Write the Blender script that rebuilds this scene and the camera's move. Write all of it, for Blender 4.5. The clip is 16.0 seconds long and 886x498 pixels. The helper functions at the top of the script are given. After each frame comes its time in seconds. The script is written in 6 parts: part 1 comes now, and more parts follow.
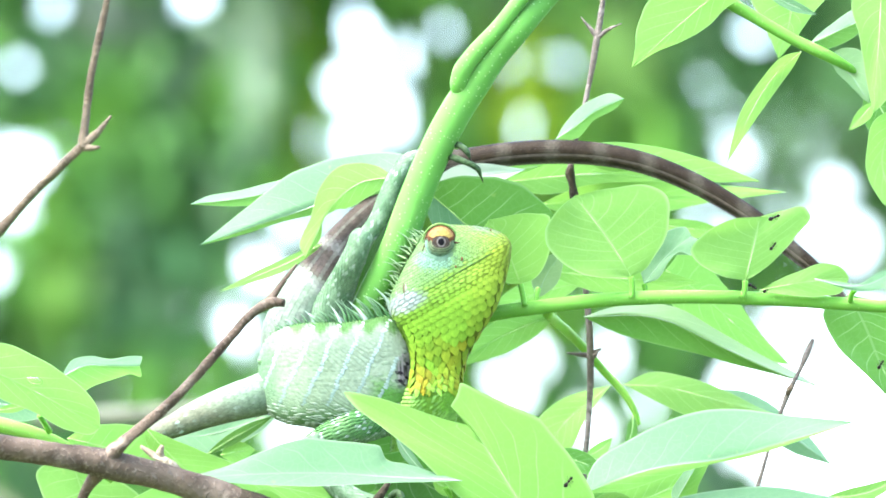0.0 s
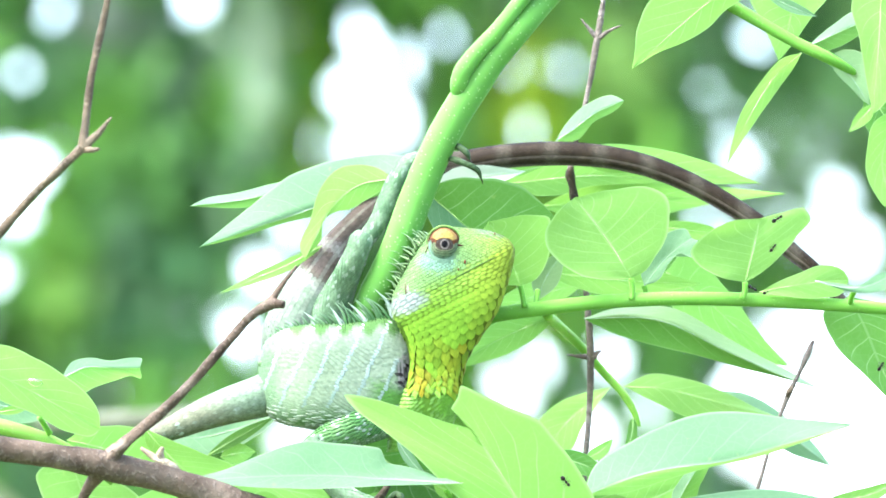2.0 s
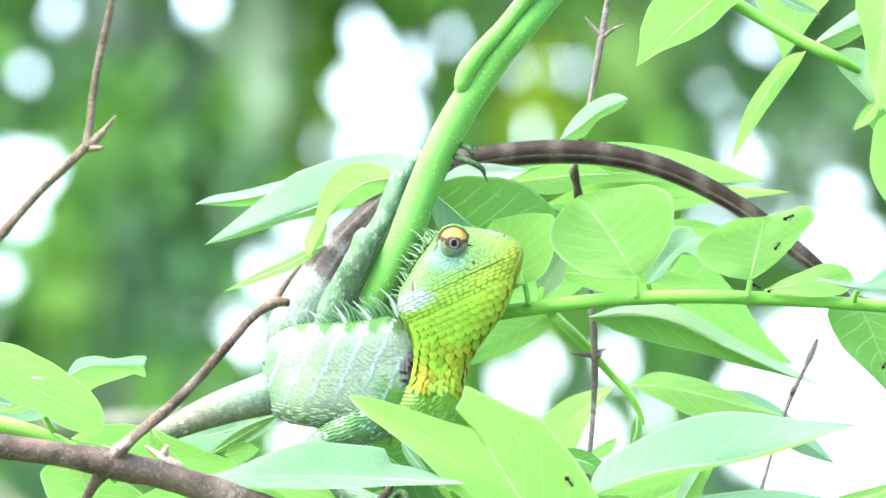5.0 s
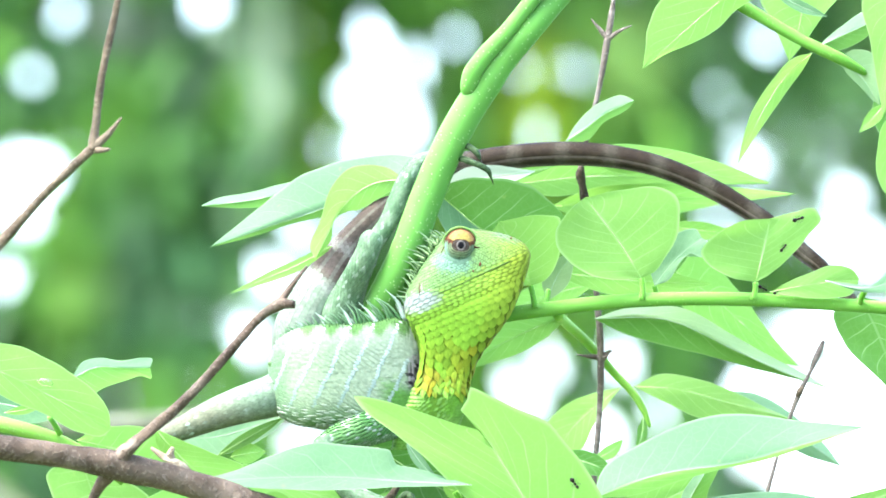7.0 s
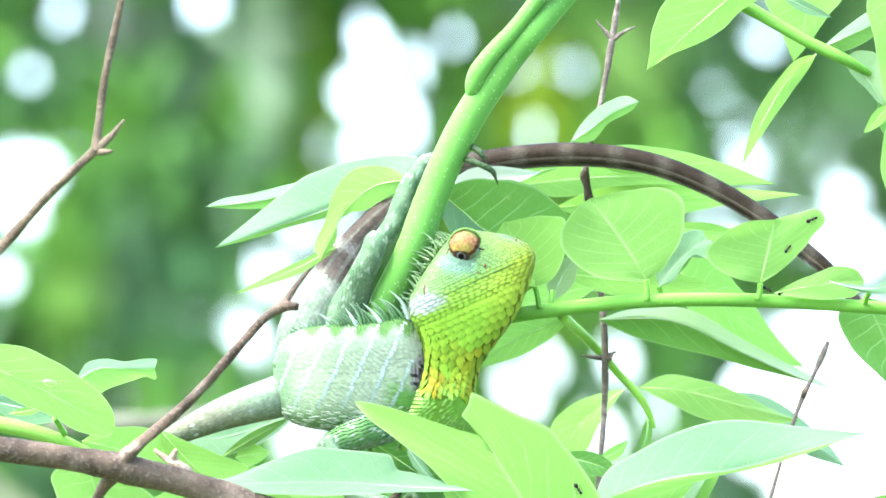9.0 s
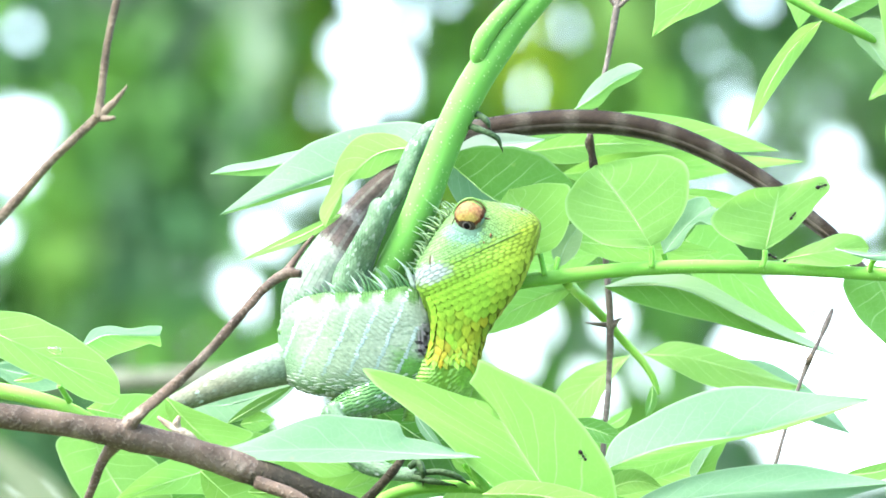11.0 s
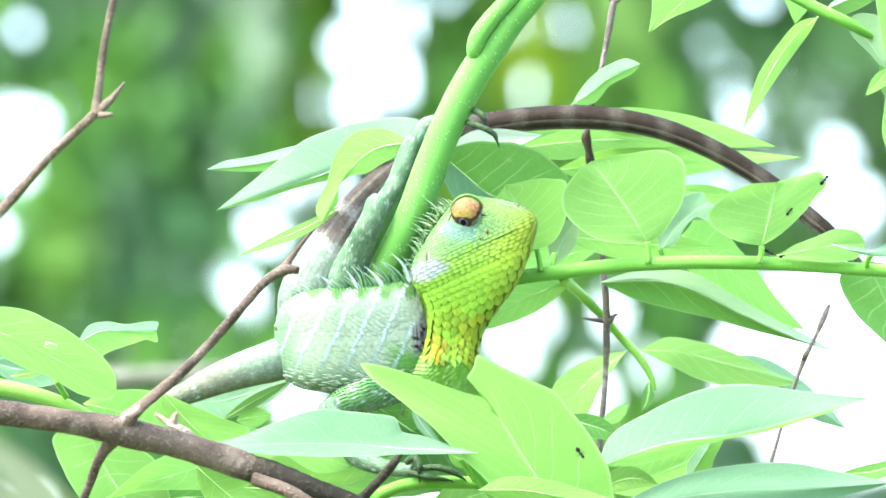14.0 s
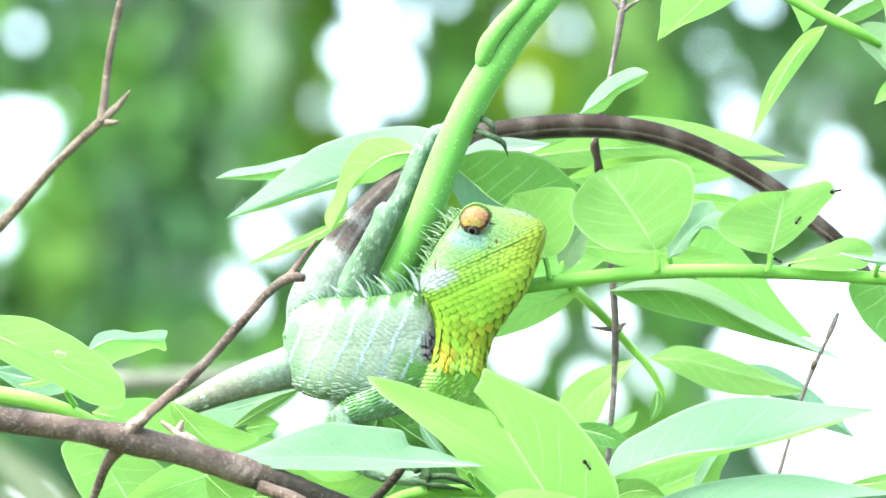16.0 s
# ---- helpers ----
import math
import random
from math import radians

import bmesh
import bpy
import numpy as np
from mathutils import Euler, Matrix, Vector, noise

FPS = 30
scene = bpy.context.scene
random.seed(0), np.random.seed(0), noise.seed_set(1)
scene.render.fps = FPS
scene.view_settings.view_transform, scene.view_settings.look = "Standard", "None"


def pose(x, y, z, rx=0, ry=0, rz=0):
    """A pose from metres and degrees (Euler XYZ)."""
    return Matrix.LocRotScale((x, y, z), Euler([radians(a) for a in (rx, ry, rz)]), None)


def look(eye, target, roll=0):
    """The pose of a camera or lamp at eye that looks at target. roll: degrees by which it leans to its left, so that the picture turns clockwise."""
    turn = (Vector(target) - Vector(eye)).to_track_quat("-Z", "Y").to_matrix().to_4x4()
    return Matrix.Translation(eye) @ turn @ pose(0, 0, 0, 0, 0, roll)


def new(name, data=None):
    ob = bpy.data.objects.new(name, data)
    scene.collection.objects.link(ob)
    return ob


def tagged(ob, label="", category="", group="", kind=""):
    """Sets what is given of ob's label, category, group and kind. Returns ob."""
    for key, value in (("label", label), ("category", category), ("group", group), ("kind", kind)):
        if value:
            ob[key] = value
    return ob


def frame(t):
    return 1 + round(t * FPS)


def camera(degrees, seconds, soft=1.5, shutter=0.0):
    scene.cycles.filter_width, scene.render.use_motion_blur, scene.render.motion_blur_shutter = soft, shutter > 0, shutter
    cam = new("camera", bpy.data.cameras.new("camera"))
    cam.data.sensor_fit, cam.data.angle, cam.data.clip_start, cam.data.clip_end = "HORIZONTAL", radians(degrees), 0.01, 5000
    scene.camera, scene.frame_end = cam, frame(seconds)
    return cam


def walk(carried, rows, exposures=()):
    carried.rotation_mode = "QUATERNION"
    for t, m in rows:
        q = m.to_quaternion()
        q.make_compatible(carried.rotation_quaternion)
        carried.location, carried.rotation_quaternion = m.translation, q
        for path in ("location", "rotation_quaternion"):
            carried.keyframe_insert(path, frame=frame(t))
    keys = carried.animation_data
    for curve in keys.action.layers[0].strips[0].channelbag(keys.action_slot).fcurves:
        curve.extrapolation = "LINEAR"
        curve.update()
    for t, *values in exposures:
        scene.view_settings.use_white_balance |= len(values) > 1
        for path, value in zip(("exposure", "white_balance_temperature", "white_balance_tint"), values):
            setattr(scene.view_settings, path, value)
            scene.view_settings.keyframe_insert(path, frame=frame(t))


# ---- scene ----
# A green forest lizard on a shrub, seen through a long lens from about 2.5 m.
# RIG takes the working space (millimetres, x to the right, y away, z up, seen squarely) to the world.
RIG = pose(0, 0, 1.9, 8) @ Matrix.Diagonal((0.001, 0.001, 0.001, 1))
TURN = pose(0, 0, 0, 8)
EYE = RIG @ Vector((0, -2500, 0))

# ---- camera ----
# seconds, degrees panned to the left, degrees tilted up
PAN = [
    (0, 0.000, 0.000), (0.5, 0.007, 0.004), (1, 0.007, 0.011), (1.5, 0.011, 0.011), (2, 0.015, 0.033),
    (2.5, 0.019, 0.037), (3, 0.015, 0.041), (3.5, 0.033, 0.052), (4, 0.044, 0.044), (6.5, 0.067, 0.041),
    (7, 0.081, 0.052), (7.5, 0.078, 0.052), (8, 0.078, 0.059), (10.5, 0.030, -0.122), (11, 0.022, -0.233),
    (11.5, 0.030, -0.304), (12, 0.022, -0.311), (12.5, 0.026, -0.304), (13, 0.015, -0.289), (13.5, 0.015, -0.252),
    (14, 0.022, -0.252), (14.5, 0.033, -0.244), (15, 0.022, -0.241), (15.5, 0.015, -0.233), (16, 0.030, -0.226),
]
cam = camera(5.8, 16.0, soft=1.7)
cam.data.dof.use_dof = True
cam.data.dof.focus_distance = 2.49
cam.data.dof.aperture_fstop = 21
walk(cam, [(t, Matrix.Translation(EYE) @ TURN @ pose(0, 0, 0, 0, 0, left) @ pose(0, 0, 0, 90 + up)) for t, left, up in PAN],
     exposures=[(0, 3.84, 6400, 13), (16, 3.84, 6400, 13)])

# how far the wind has carried each plant: seconds, mm to the right, mm up (and degrees rolled to the right)
SHRUB_SWAY = [
    (0, 0.00, -0.00), (0.5, -0.08, -0.34), (1, -4.52, 0.97), (1.5, -4.94, 1.23), (2, -0.65, 0.95),
    (2.5, 0.42, 0.63), (3, -2.13, 1.53), (3.5, -4.67, 3.00), (4, -2.68, 2.68), (6.5, -0.44, 1.28),
    (7, -0.58, 1.76), (7.5, 0.06, 1.76), (8, 0.31, 1.84), (10.5, 4.15, -0.89), (11, 4.72, -1.52),
    (11.5, 3.67, -1.87), (12, 3.49, -1.45), (12.5, 4.56, -1.37), (13, 6.28, -1.97), (13.5, 4.80, -1.34),
    (14, 3.73, -1.10), (14.5, 6.70, -1.26), (15, 9.18, -1.60), (15.5, 11.23, -2.76), (16, 5.88, -2.44),
]
BRANCH_SWAY = [
    (0, 0.00, -0.00), (0.5, 0.18, -0.34), (1, -3.30, 0.73), (1.5, -3.94, 1.21), (2, -0.65, 0.95),
    (2.5, 0.18, 0.61), (3, -1.63, 1.78), (3.5, -3.93, 3.00), (4, -2.18, 2.67), (6.5, -0.44, 1.28),
    (7, -0.58, 1.76), (7.5, -0.18, 1.76), (8, 0.06, 1.84), (10.5, 3.17, -1.39), (11, 3.73, -1.78),
    (11.5, 2.91, -2.37), (12, 2.75, -1.71), (12.5, 3.57, -1.63), (13, 5.04, -2.21), (13.5, 4.05, -1.60),
    (14, 2.99, -1.60), (14.5, 4.98, -1.52), (15, 7.69, -2.10), (15.5, 9.00, -3.00), (16, 4.39, -2.68),
]
SPRIG_SWAY = [
    (0, -0.00, -0.00, 0.00), (0.5, -0.30, -0.32, 0.00), (1, -3.94, 0.96, 0.00), (1.5, -4.49, 1.20, 0.00), (2, -0.52, 0.69, 0.00),
    (2.5, 0.04, 0.37, 0.00), (3, -2.22, 1.39, 0.00), (3.5, -4.22, 2.72, 0.00), (4, -2.25, 2.13, 0.00), (6.5, -0.44, 0.54, 0.00),
    (7, -0.67, 0.89, 0.13), (7.5, -0.31, 0.77, 0.25), (8, -0.06, 0.83, 0.26), (10.5, 3.71, -4.52, 0.24), (11, 4.29, -3.56, 0.13),
    (11.5, 3.35, -4.05, 0.52), (12, 3.20, -3.50, 0.64), (12.5, 4.25, -3.45, 0.65), (13, 5.57, -3.90, 0.53), (13.5, 4.35, -3.16, 0.63),
    (14, 3.57, -3.65, 0.66), (14.5, 6.01, -5.00, 0.64), (15, 8.07, -5.49, 0.45), (15.5, 8.62, -6.48, 0.45), (16, 5.17, -5.94, 0.39),
]

# ---- light: bright overcast sky ----
world = bpy.data.worlds.new("overcast_sky")
scene.world = world
world.use_nodes = True
wt = world.node_tree
wt.nodes.clear()
sky = wt.nodes.new("ShaderNodeTexSky")
sky.sky_type = "NISHITA"
sky.sun_disc = False
sky.sun_elevation = radians(58)
sky.sun_rotation = radians(232)
sky.dust_density = 4.0
sky.air_density = 1.2
bgn = wt.nodes.new("ShaderNodeBackground")
bgn.inputs["Strength"].default_value = 0.15
wout = wt.nodes.new("ShaderNodeOutputWorld")
wt.links.new(sky.outputs[0], bgn.inputs[0])
wt.links.new(bgn.outputs[0], wout.inputs[0])
sun_data = bpy.data.lights.new("sun", "SUN")
sun_data.energy = 0.9
sun_data.angle = radians(28)
sun_data.color = (1.0, 0.99, 0.97)
sun = new("sun", sun_data)
sun.matrix_world = look((-3.4, -2.7, 6.6), (0, 0, 1.9))


# ---- materials ----
def node_material(name):
    m = bpy.data.materials.new(name)
    m.use_nodes = True
    nt = m.node_tree
    return m, nt, nt.nodes["Principled BSDF"], nt.nodes["Material Output"]


def add(nt, kind, **values):
    n = nt.nodes.new(kind)
    for key, value in values.items():
        n.inputs[int(key[1:]) if key[0] == "i" and key[1:].isdigit() else key].default_value = value
    return n


def math_node(nt, op, a, b=0.0, c=0.0):
    n = nt.nodes.new("ShaderNodeMath")
    n.operation = op
    for i, v in enumerate((a, b, c)):
        if isinstance(v, (int, float)):
            n.inputs[i].default_value = v
        else:
            nt.links.new(v, n.inputs[i])
    return n.outputs[0]


def mix_node(nt, fac, a, b, blend="MIX"):
    n = nt.nodes.new("ShaderNodeMix")
    n.data_type = "RGBA"
    n.blend_type = blend
    for i, v in ((0, fac), (6, a), (7, b)):
        if isinstance(v, (int, float)):
            n.inputs[i].default_value = v
        elif isinstance(v, tuple):
            n.inputs[i].default_value = (*v, 1)
        else:
            nt.links.new(v, n.inputs[i])
    return n.outputs[2]


def noise_node(nt, scale, detail=3.0, space="Object"):
    co = nt.nodes.new("ShaderNodeTexCoord")
    n = add(nt, "ShaderNodeTexNoise", Scale=scale, Detail=detail)
    nt.links.new(co.outputs[space], n.inputs["Vector"])
    return n.outputs[0]


def ramp01(nt, v, lo, hi):
    n = nt.nodes.new("ShaderNodeMapRange")
    n.clamp = True
    nt.links.new(v, n.inputs[0])
    n.inputs[1].default_value, n.inputs[2].default_value = lo, hi
    return n.outputs[0]


def bump(nt, bsdf, height, strength, distance=0.001):
    b = add(nt, "ShaderNodeBump", Strength=strength, Distance=distance)
    nt.links.new(height, b.inputs["Height"])
    nt.links.new(b.outputs[0], bsdf.inputs["Normal"])


def leaf_material(name, front, dark, through_light, glow, rough, sheen=0.5, veins=0.11):
    """A leaf: pale midrib, side veins and rim laid out along its own length and width, with light coming through it."""
    m, nt, bsdf, out = node_material(name)
    uv = nt.nodes.new("ShaderNodeUVMap")
    sep = nt.nodes.new("ShaderNodeSeparateXYZ")
    nt.links.new(uv.outputs[0], sep.inputs[0])
    s, t = sep.outputs[0], sep.outputs[1]
    side = math_node(nt, "ABSOLUTE", math_node(nt, "SUBTRACT", t, 0.5))
    wob = math_node(nt, "MULTIPLY", noise_node(nt, 60.0, 2.0), 0.09)
    along = math_node(nt, "ADD", math_node(nt, "SUBTRACT", s, math_node(nt, "MULTIPLY", side, 0.42)), wob)
    comb = math_node(nt, "PINGPONG", math_node(nt, "MULTIPLY", along, 17.0), 1.0)
    vein = math_node(nt, "MULTIPLY", ramp01(nt, comb, 0.10, 0.02), ramp01(nt, side, 0.47, 0.30))
    net = add(nt, "ShaderNodeTexVoronoi", Scale=420.0)
    net.feature = "DISTANCE_TO_EDGE"
    co = nt.nodes.new("ShaderNodeTexCoord")
    nt.links.new(co.outputs["Object"], net.inputs["Vector"])
    fine = ramp01(nt, net.outputs[0], 0.09, 0.0)
    rib = ramp01(nt, side, 0.022, 0.010)
    rim = ramp01(nt, side, 0.470, 0.492)
    tone = mix_node(nt, ramp01(nt, noise_node(nt, 38.0, 4.0), 0.32, 0.68), dark, front)
    info = nt.nodes.new("ShaderNodeObjectInfo")
    tone = mix_node(nt, math_node(nt, "MULTIPLY", info.outputs["Random"], 0.45), tone, dark)
    spots = ramp01(nt, noise_node(nt, 330.0, 2.0), 0.70, 0.78)
    tone = mix_node(nt, math_node(nt, "MULTIPLY", spots, 0.25), tone, (0.189, 0.225, 0.072))
    marks = math_node(nt, "MAXIMUM", math_node(nt, "MULTIPLY", vein, veins),
                      math_node(nt, "MAXIMUM", math_node(nt, "MULTIPLY", fine, 0.05), math_node(nt, "MAXIMUM", math_node(nt, "MULTIPLY", rib, 0.22), math_node(nt, "MULTIPLY", rim, 0.35))))
    pale = tuple(min(1.0, 0.14 + 0.7 * c) for c in through_light)
    colour = mix_node(nt, marks, tone, pale)
    nt.links.new(colour, bsdf.inputs["Base Color"])
    bsdf.inputs["Roughness"].default_value = rough
    bsdf.inputs["Specular IOR Level"].default_value = sheen
    relief = math_node(nt, "SUBTRACT", math_node(nt, "MULTIPLY", noise_node(nt, 90.0, 3.0), 0.5), math_node(nt, "ADD", math_node(nt, "MULTIPLY", vein, 0.6), math_node(nt, "MULTIPLY", fine, 0.15)))
    bump(nt, bsdf, relief, 0.2, 0.0008)
    tr = nt.nodes.new("ShaderNodeBsdfTranslucent")
    nt.links.new(mix_node(nt, math_node(nt, "MULTIPLY", marks, 0.6), mix_node(nt, 0.35, through_light, tone), pale), tr.inputs[0])
    mixer = nt.nodes.new("ShaderNodeMixShader")
    mixer.inputs[0].default_value = glow
    nt.links.new(bsdf.outputs[0], mixer.inputs[1])
    nt.links.new(tr.outputs[0], mixer.inputs[2])
    nt.links.new(mixer.outputs[0], out.inputs[0])
    return m


LIME = leaf_material("fresh_leaf", (0.107, 0.225, 0.046), (0.09, 0.2, 0.040), (0.192, 0.415, 0.078), 0.50, 0.5, 0.12, 0.34)
# pale mint: the sky's reflection on the blade put into its colour
PALE = leaf_material("sky_sheen_leaf", (0.067, 0.137, 0.074), (0.059, 0.123, 0.066), (0.118, 0.255, 0.108), 0.34, 0.6, 0.10, 0.13)
# darker copy for leaves in shade: the shade is put into the colour
DARK = leaf_material("shaded_leaf", (0.050, 0.135, 0.027), (0.039, 0.113, 0.022), (0.086, 0.24, 0.030), 0.38, 0.5, 0.15, 0.42)
MID = leaf_material("green_leaf", (0.086, 0.18, 0.041), (0.072, 0.160, 0.035), (0.146, 0.318, 0.056), 0.46, 0.5, 0.13, 0.30)
SOFT = leaf_material("pale_lime_leaf", (0.112, 0.188, 0.094), (0.096, 0.168, 0.078), (0.19, 0.32, 0.12), 0.4, 0.55, 0.15, 0.18)
# near-white: brightness of the sky put into a leaf colour
BRIGHT = leaf_material("sky_bright_leaf", (0.28, 0.36, 0.29), (0.26, 0.34, 0.27), (0.36, 0.48, 0.36), 0.4, 0.55, 0.2, 0.05)
# lower half of a folded leaf, its shade put into the green
DEEPLIME = leaf_material("shaded_lime_leaf", (0.070, 0.165, 0.034), (0.058, 0.145, 0.029), (0.115, 0.28, 0.042), 0.42, 0.5, 0.13, 0.3)
# lower half of the dark leaf, bluish sky sheen put into the colour
BLUISH = leaf_material("sky_sheen_half", (0.052, 0.122, 0.062), (0.045, 0.108, 0.054), (0.08, 0.2, 0.085), 0.35, 0.5, 0.15, 0.2)
DRY = leaf_material("dry_leaf", (0.085, 0.115, 0.06), (0.07, 0.085, 0.05), (0.12, 0.165, 0.075), 0.35, 0.6, 0.2)


def stem_material(name, base, other, speck, rough):
    m, nt, bsdf, out = node_material(name)
    tone = mix_node(nt, ramp01(nt, noise_node(nt, 30.0, 4.0), 0.3, 0.7), base, other)
    vor = add(nt, "ShaderNodeTexVoronoi", Scale=780.0)
    co = nt.nodes.new("ShaderNodeTexCoord")
    nt.links.new(co.outputs["Object"], vor.inputs["Vector"])
    dots = math_node(nt, "MULTIPLY", ramp01(nt, vor.outputs["Distance"], 0.26, 0.16), ramp01(nt, noise_node(nt, 420.0, 1.0), 0.44, 0.52))
    nt.links.new(mix_node(nt, math_node(nt, "MULTIPLY", dots, 0.36), tone, speck), bsdf.inputs["Base Color"])
    bsdf.inputs["Subsurface Weight"].default_value = 0.5
    bsdf.inputs["Subsurface Radius"].default_value = (0.7, 1.0, 0.4)
    bsdf.inputs["Subsurface Scale"].default_value = 0.004
    bsdf.inputs["Roughness"].default_value = rough
    bsdf.inputs["Specular IOR Level"].default_value = 0.08
    bump(nt, bsdf, math_node(nt, "ADD", noise_node(nt, 160.0, 4.0), dots), 0.35, 0.0005)
    return m


STEM = stem_material("green_stem", (0.058, 0.166, 0.034), (0.048, 0.149, 0.028), (0.25, 0.36, 0.2), 0.6)
STALK = stem_material("leaf_stalk", (0.066, 0.178, 0.028), (0.056, 0.158, 0.024), (0.12, 0.23, 0.06), 0.7)
LIMESTALK = stem_material("lime_leaf_stalk", (0.118, 0.245, 0.05), (0.1, 0.22, 0.04), (0.15, 0.27, 0.08), 0.6)
RIB = stem_material("leaf_rib", (0.16, 0.30, 0.085), (0.135, 0.265, 0.07), (0.17, 0.3, 0.1), 0.5)
# rib tinted with the same painted sky sheen
PALE_RIB = stem_material("sky_sheen_rib", (0.13, 0.22, 0.14), (0.115, 0.2, 0.125), (0.15, 0.24, 0.16), 0.5)


def bark_material(name, base, other, pale):
    m, nt, bsdf, out = node_material(name)
    tone = mix_node(nt, ramp01(nt, noise_node(nt, 120.0, 5.0), 0.35, 0.65), base, other)
    patches = ramp01(nt, noise_node(nt, 70.0, 6.0), 0.52, 0.7)
    tone = mix_node(nt, math_node(nt, "MULTIPLY", patches, 0.32), tone, pale)
    lichen = math_node(nt, "MULTIPLY", ramp01(nt, noise_node(nt, 48.0, 5.0), 0.60, 0.66), ramp01(nt, noise_node(nt, 420.0, 3.0), 0.36, 0.56))
    tone = mix_node(nt, math_node(nt, "MULTIPLY", lichen, 0.5), tone, tuple(1.5 * c for c in pale))
    flecks = ramp01(nt, noise_node(nt, 900.0, 5.0), 0.53, 0.66)
    nt.links.new(mix_node(nt, math_node(nt, "MULTIPLY", flecks, 0.34), tone, pale), bsdf.inputs["Base Color"])
    bsdf.inputs["Roughness"].default_value = 0.8
    bsdf.inputs["Specular IOR Level"].default_value = 0.15
    bump(nt, bsdf, math_node(nt, "ADD", noise_node(nt, 260.0, 5.0), math_node(nt, "MULTIPLY", flecks, 0.3)), 1.0, 0.0009)
    return m


ASHBARK = bark_material("ash_bark", (0.076, 0.070, 0.060), (0.042, 0.037, 0.032), (0.17, 0.155, 0.145))
BARK = bark_material("brown_bark", (0.056, 0.043, 0.031), (0.020, 0.0145, 0.0095), (0.15, 0.133, 0.108))
GREYBARK = bark_material("grey_bark", (0.062, 0.050, 0.033), (0.034, 0.027, 0.018), (0.14, 0.125, 0.095))
MOSSBARK = bark_material("mossy_bark", (0.072, 0.085, 0.058), (0.045, 0.056, 0.036), (0.12, 0.13, 0.1))
DARKBARK = bark_material("dark_mossy_shaded_bark", (0.018, 0.0145, 0.0085), (0.009, 0.0085, 0.005), (0.05, 0.05, 0.027))
PALEWOOD = bark_material("pale_dead_wood", (0.15, 0.135, 0.09), (0.085, 0.07, 0.05), (0.22, 0.2, 0.15))


def skin_material(name, rough, grain, gloss):
    """Scaly skin: the colour pattern, with painted shade, is stored per scale."""
    m, nt, bsdf, out = node_material(name)
    at = nt.nodes.new("ShaderNodeAttribute")
    at.attribute_name = "col"
    k = mix_node(nt, ramp01(nt, noise_node(nt, grain, 4.0), 0.3, 0.75), (0.72, 0.74, 0.72), (1.12, 1.1, 1.08))
    nt.links.new(mix_node(nt, 1.0, at.outputs[0], k, "MULTIPLY"), bsdf.inputs["Base Color"])
    bsdf.inputs["Roughness"].default_value = rough
    bsdf.inputs["Specular IOR Level"].default_value = gloss
    bump(nt, bsdf, noise_node(nt, grain * 2.5, 3.0), 0.3, 0.0003)
    return m


SKIN = skin_material("lizard_skin", 0.55, 900.0, 0.06)
EYE_SKIN = skin_material("eye_skin", 0.4, 1500.0, 0.04)
FARLEAF, nt, bsdf, out = node_material("far_foliage")
at = nt.nodes.new("ShaderNodeAttribute")
at.attribute_name = "col"
far_tone = mix_node(nt, 1.0, at.outputs[0], mix_node(nt, noise_node(nt, 9.0), (0.7, 0.7, 0.7), (1.2, 1.2, 1.2)), "MULTIPLY")
nt.links.new(far_tone, bsdf.inputs["Base Color"])
bsdf.inputs["Specular IOR Level"].default_value = 0.15
bsdf.inputs["Roughness"].default_value = 0.5
tr = nt.nodes.new("ShaderNodeBsdfTranslucent")
nt.links.new(far_tone, tr.inputs[0])
mixer = nt.nodes.new("ShaderNodeMixShader")
mixer.inputs[0].default_value = 0.4
nt.links.new(bsdf.outputs[0], mixer.inputs[1])
nt.links.new(tr.outputs[0], mixer.inputs[2])
nt.links.new(mixer.outputs[0], out.inputs[0])

GRASS, nt, bsdf, out = node_material("grass_ground")
nt.links.new(mix_node(nt, ramp01(nt, noise_node(nt, 1.3, 8.0), 0.35, 0.65), (0.05, 0.10, 0.025), (0.13, 0.15, 0.06)), bsdf.inputs["Base Color"])
bsdf.inputs["Roughness"].default_value = 0.95
bump(nt, bsdf, noise_node(nt, 40.0, 6.0), 0.8, 0.05)

ANTBLACK, nt, bsdf, out = node_material("ant_shell")
bsdf.inputs["Specular IOR Level"].default_value = 0.05
nt.links.new(mix_node(nt, noise_node(nt, 900.0), (0.003, 0.003, 0.003), (0.009, 0.007, 0.006)), bsdf.inputs["Base Color"])
bsdf.inputs["Roughness"].default_value = 0.3


# ---- shape tools ----
class Geo:
    """Vertices, faces, and one colour and one (along, across) pair a vertex."""

    def __init__(self):
        self.v, self.f, self.c, self.uv = [], [], [], []

    def put(self, p, c=(1, 1, 1), uv=(0, 0)):
        self.v.append(Vector(p))
        self.c.append(c)
        self.uv.append(uv)
        return len(self.v) - 1


ORIGIN = {}


def thing(name, base, label, category, group="", kind=""):
    ob = new(name)
    ob.empty_display_size = 0.02
    ob.location = RIG @ Vector(base)
    ORIGIN[ob.name] = ob.location.copy()
    return tagged(ob, label, category, group, kind)


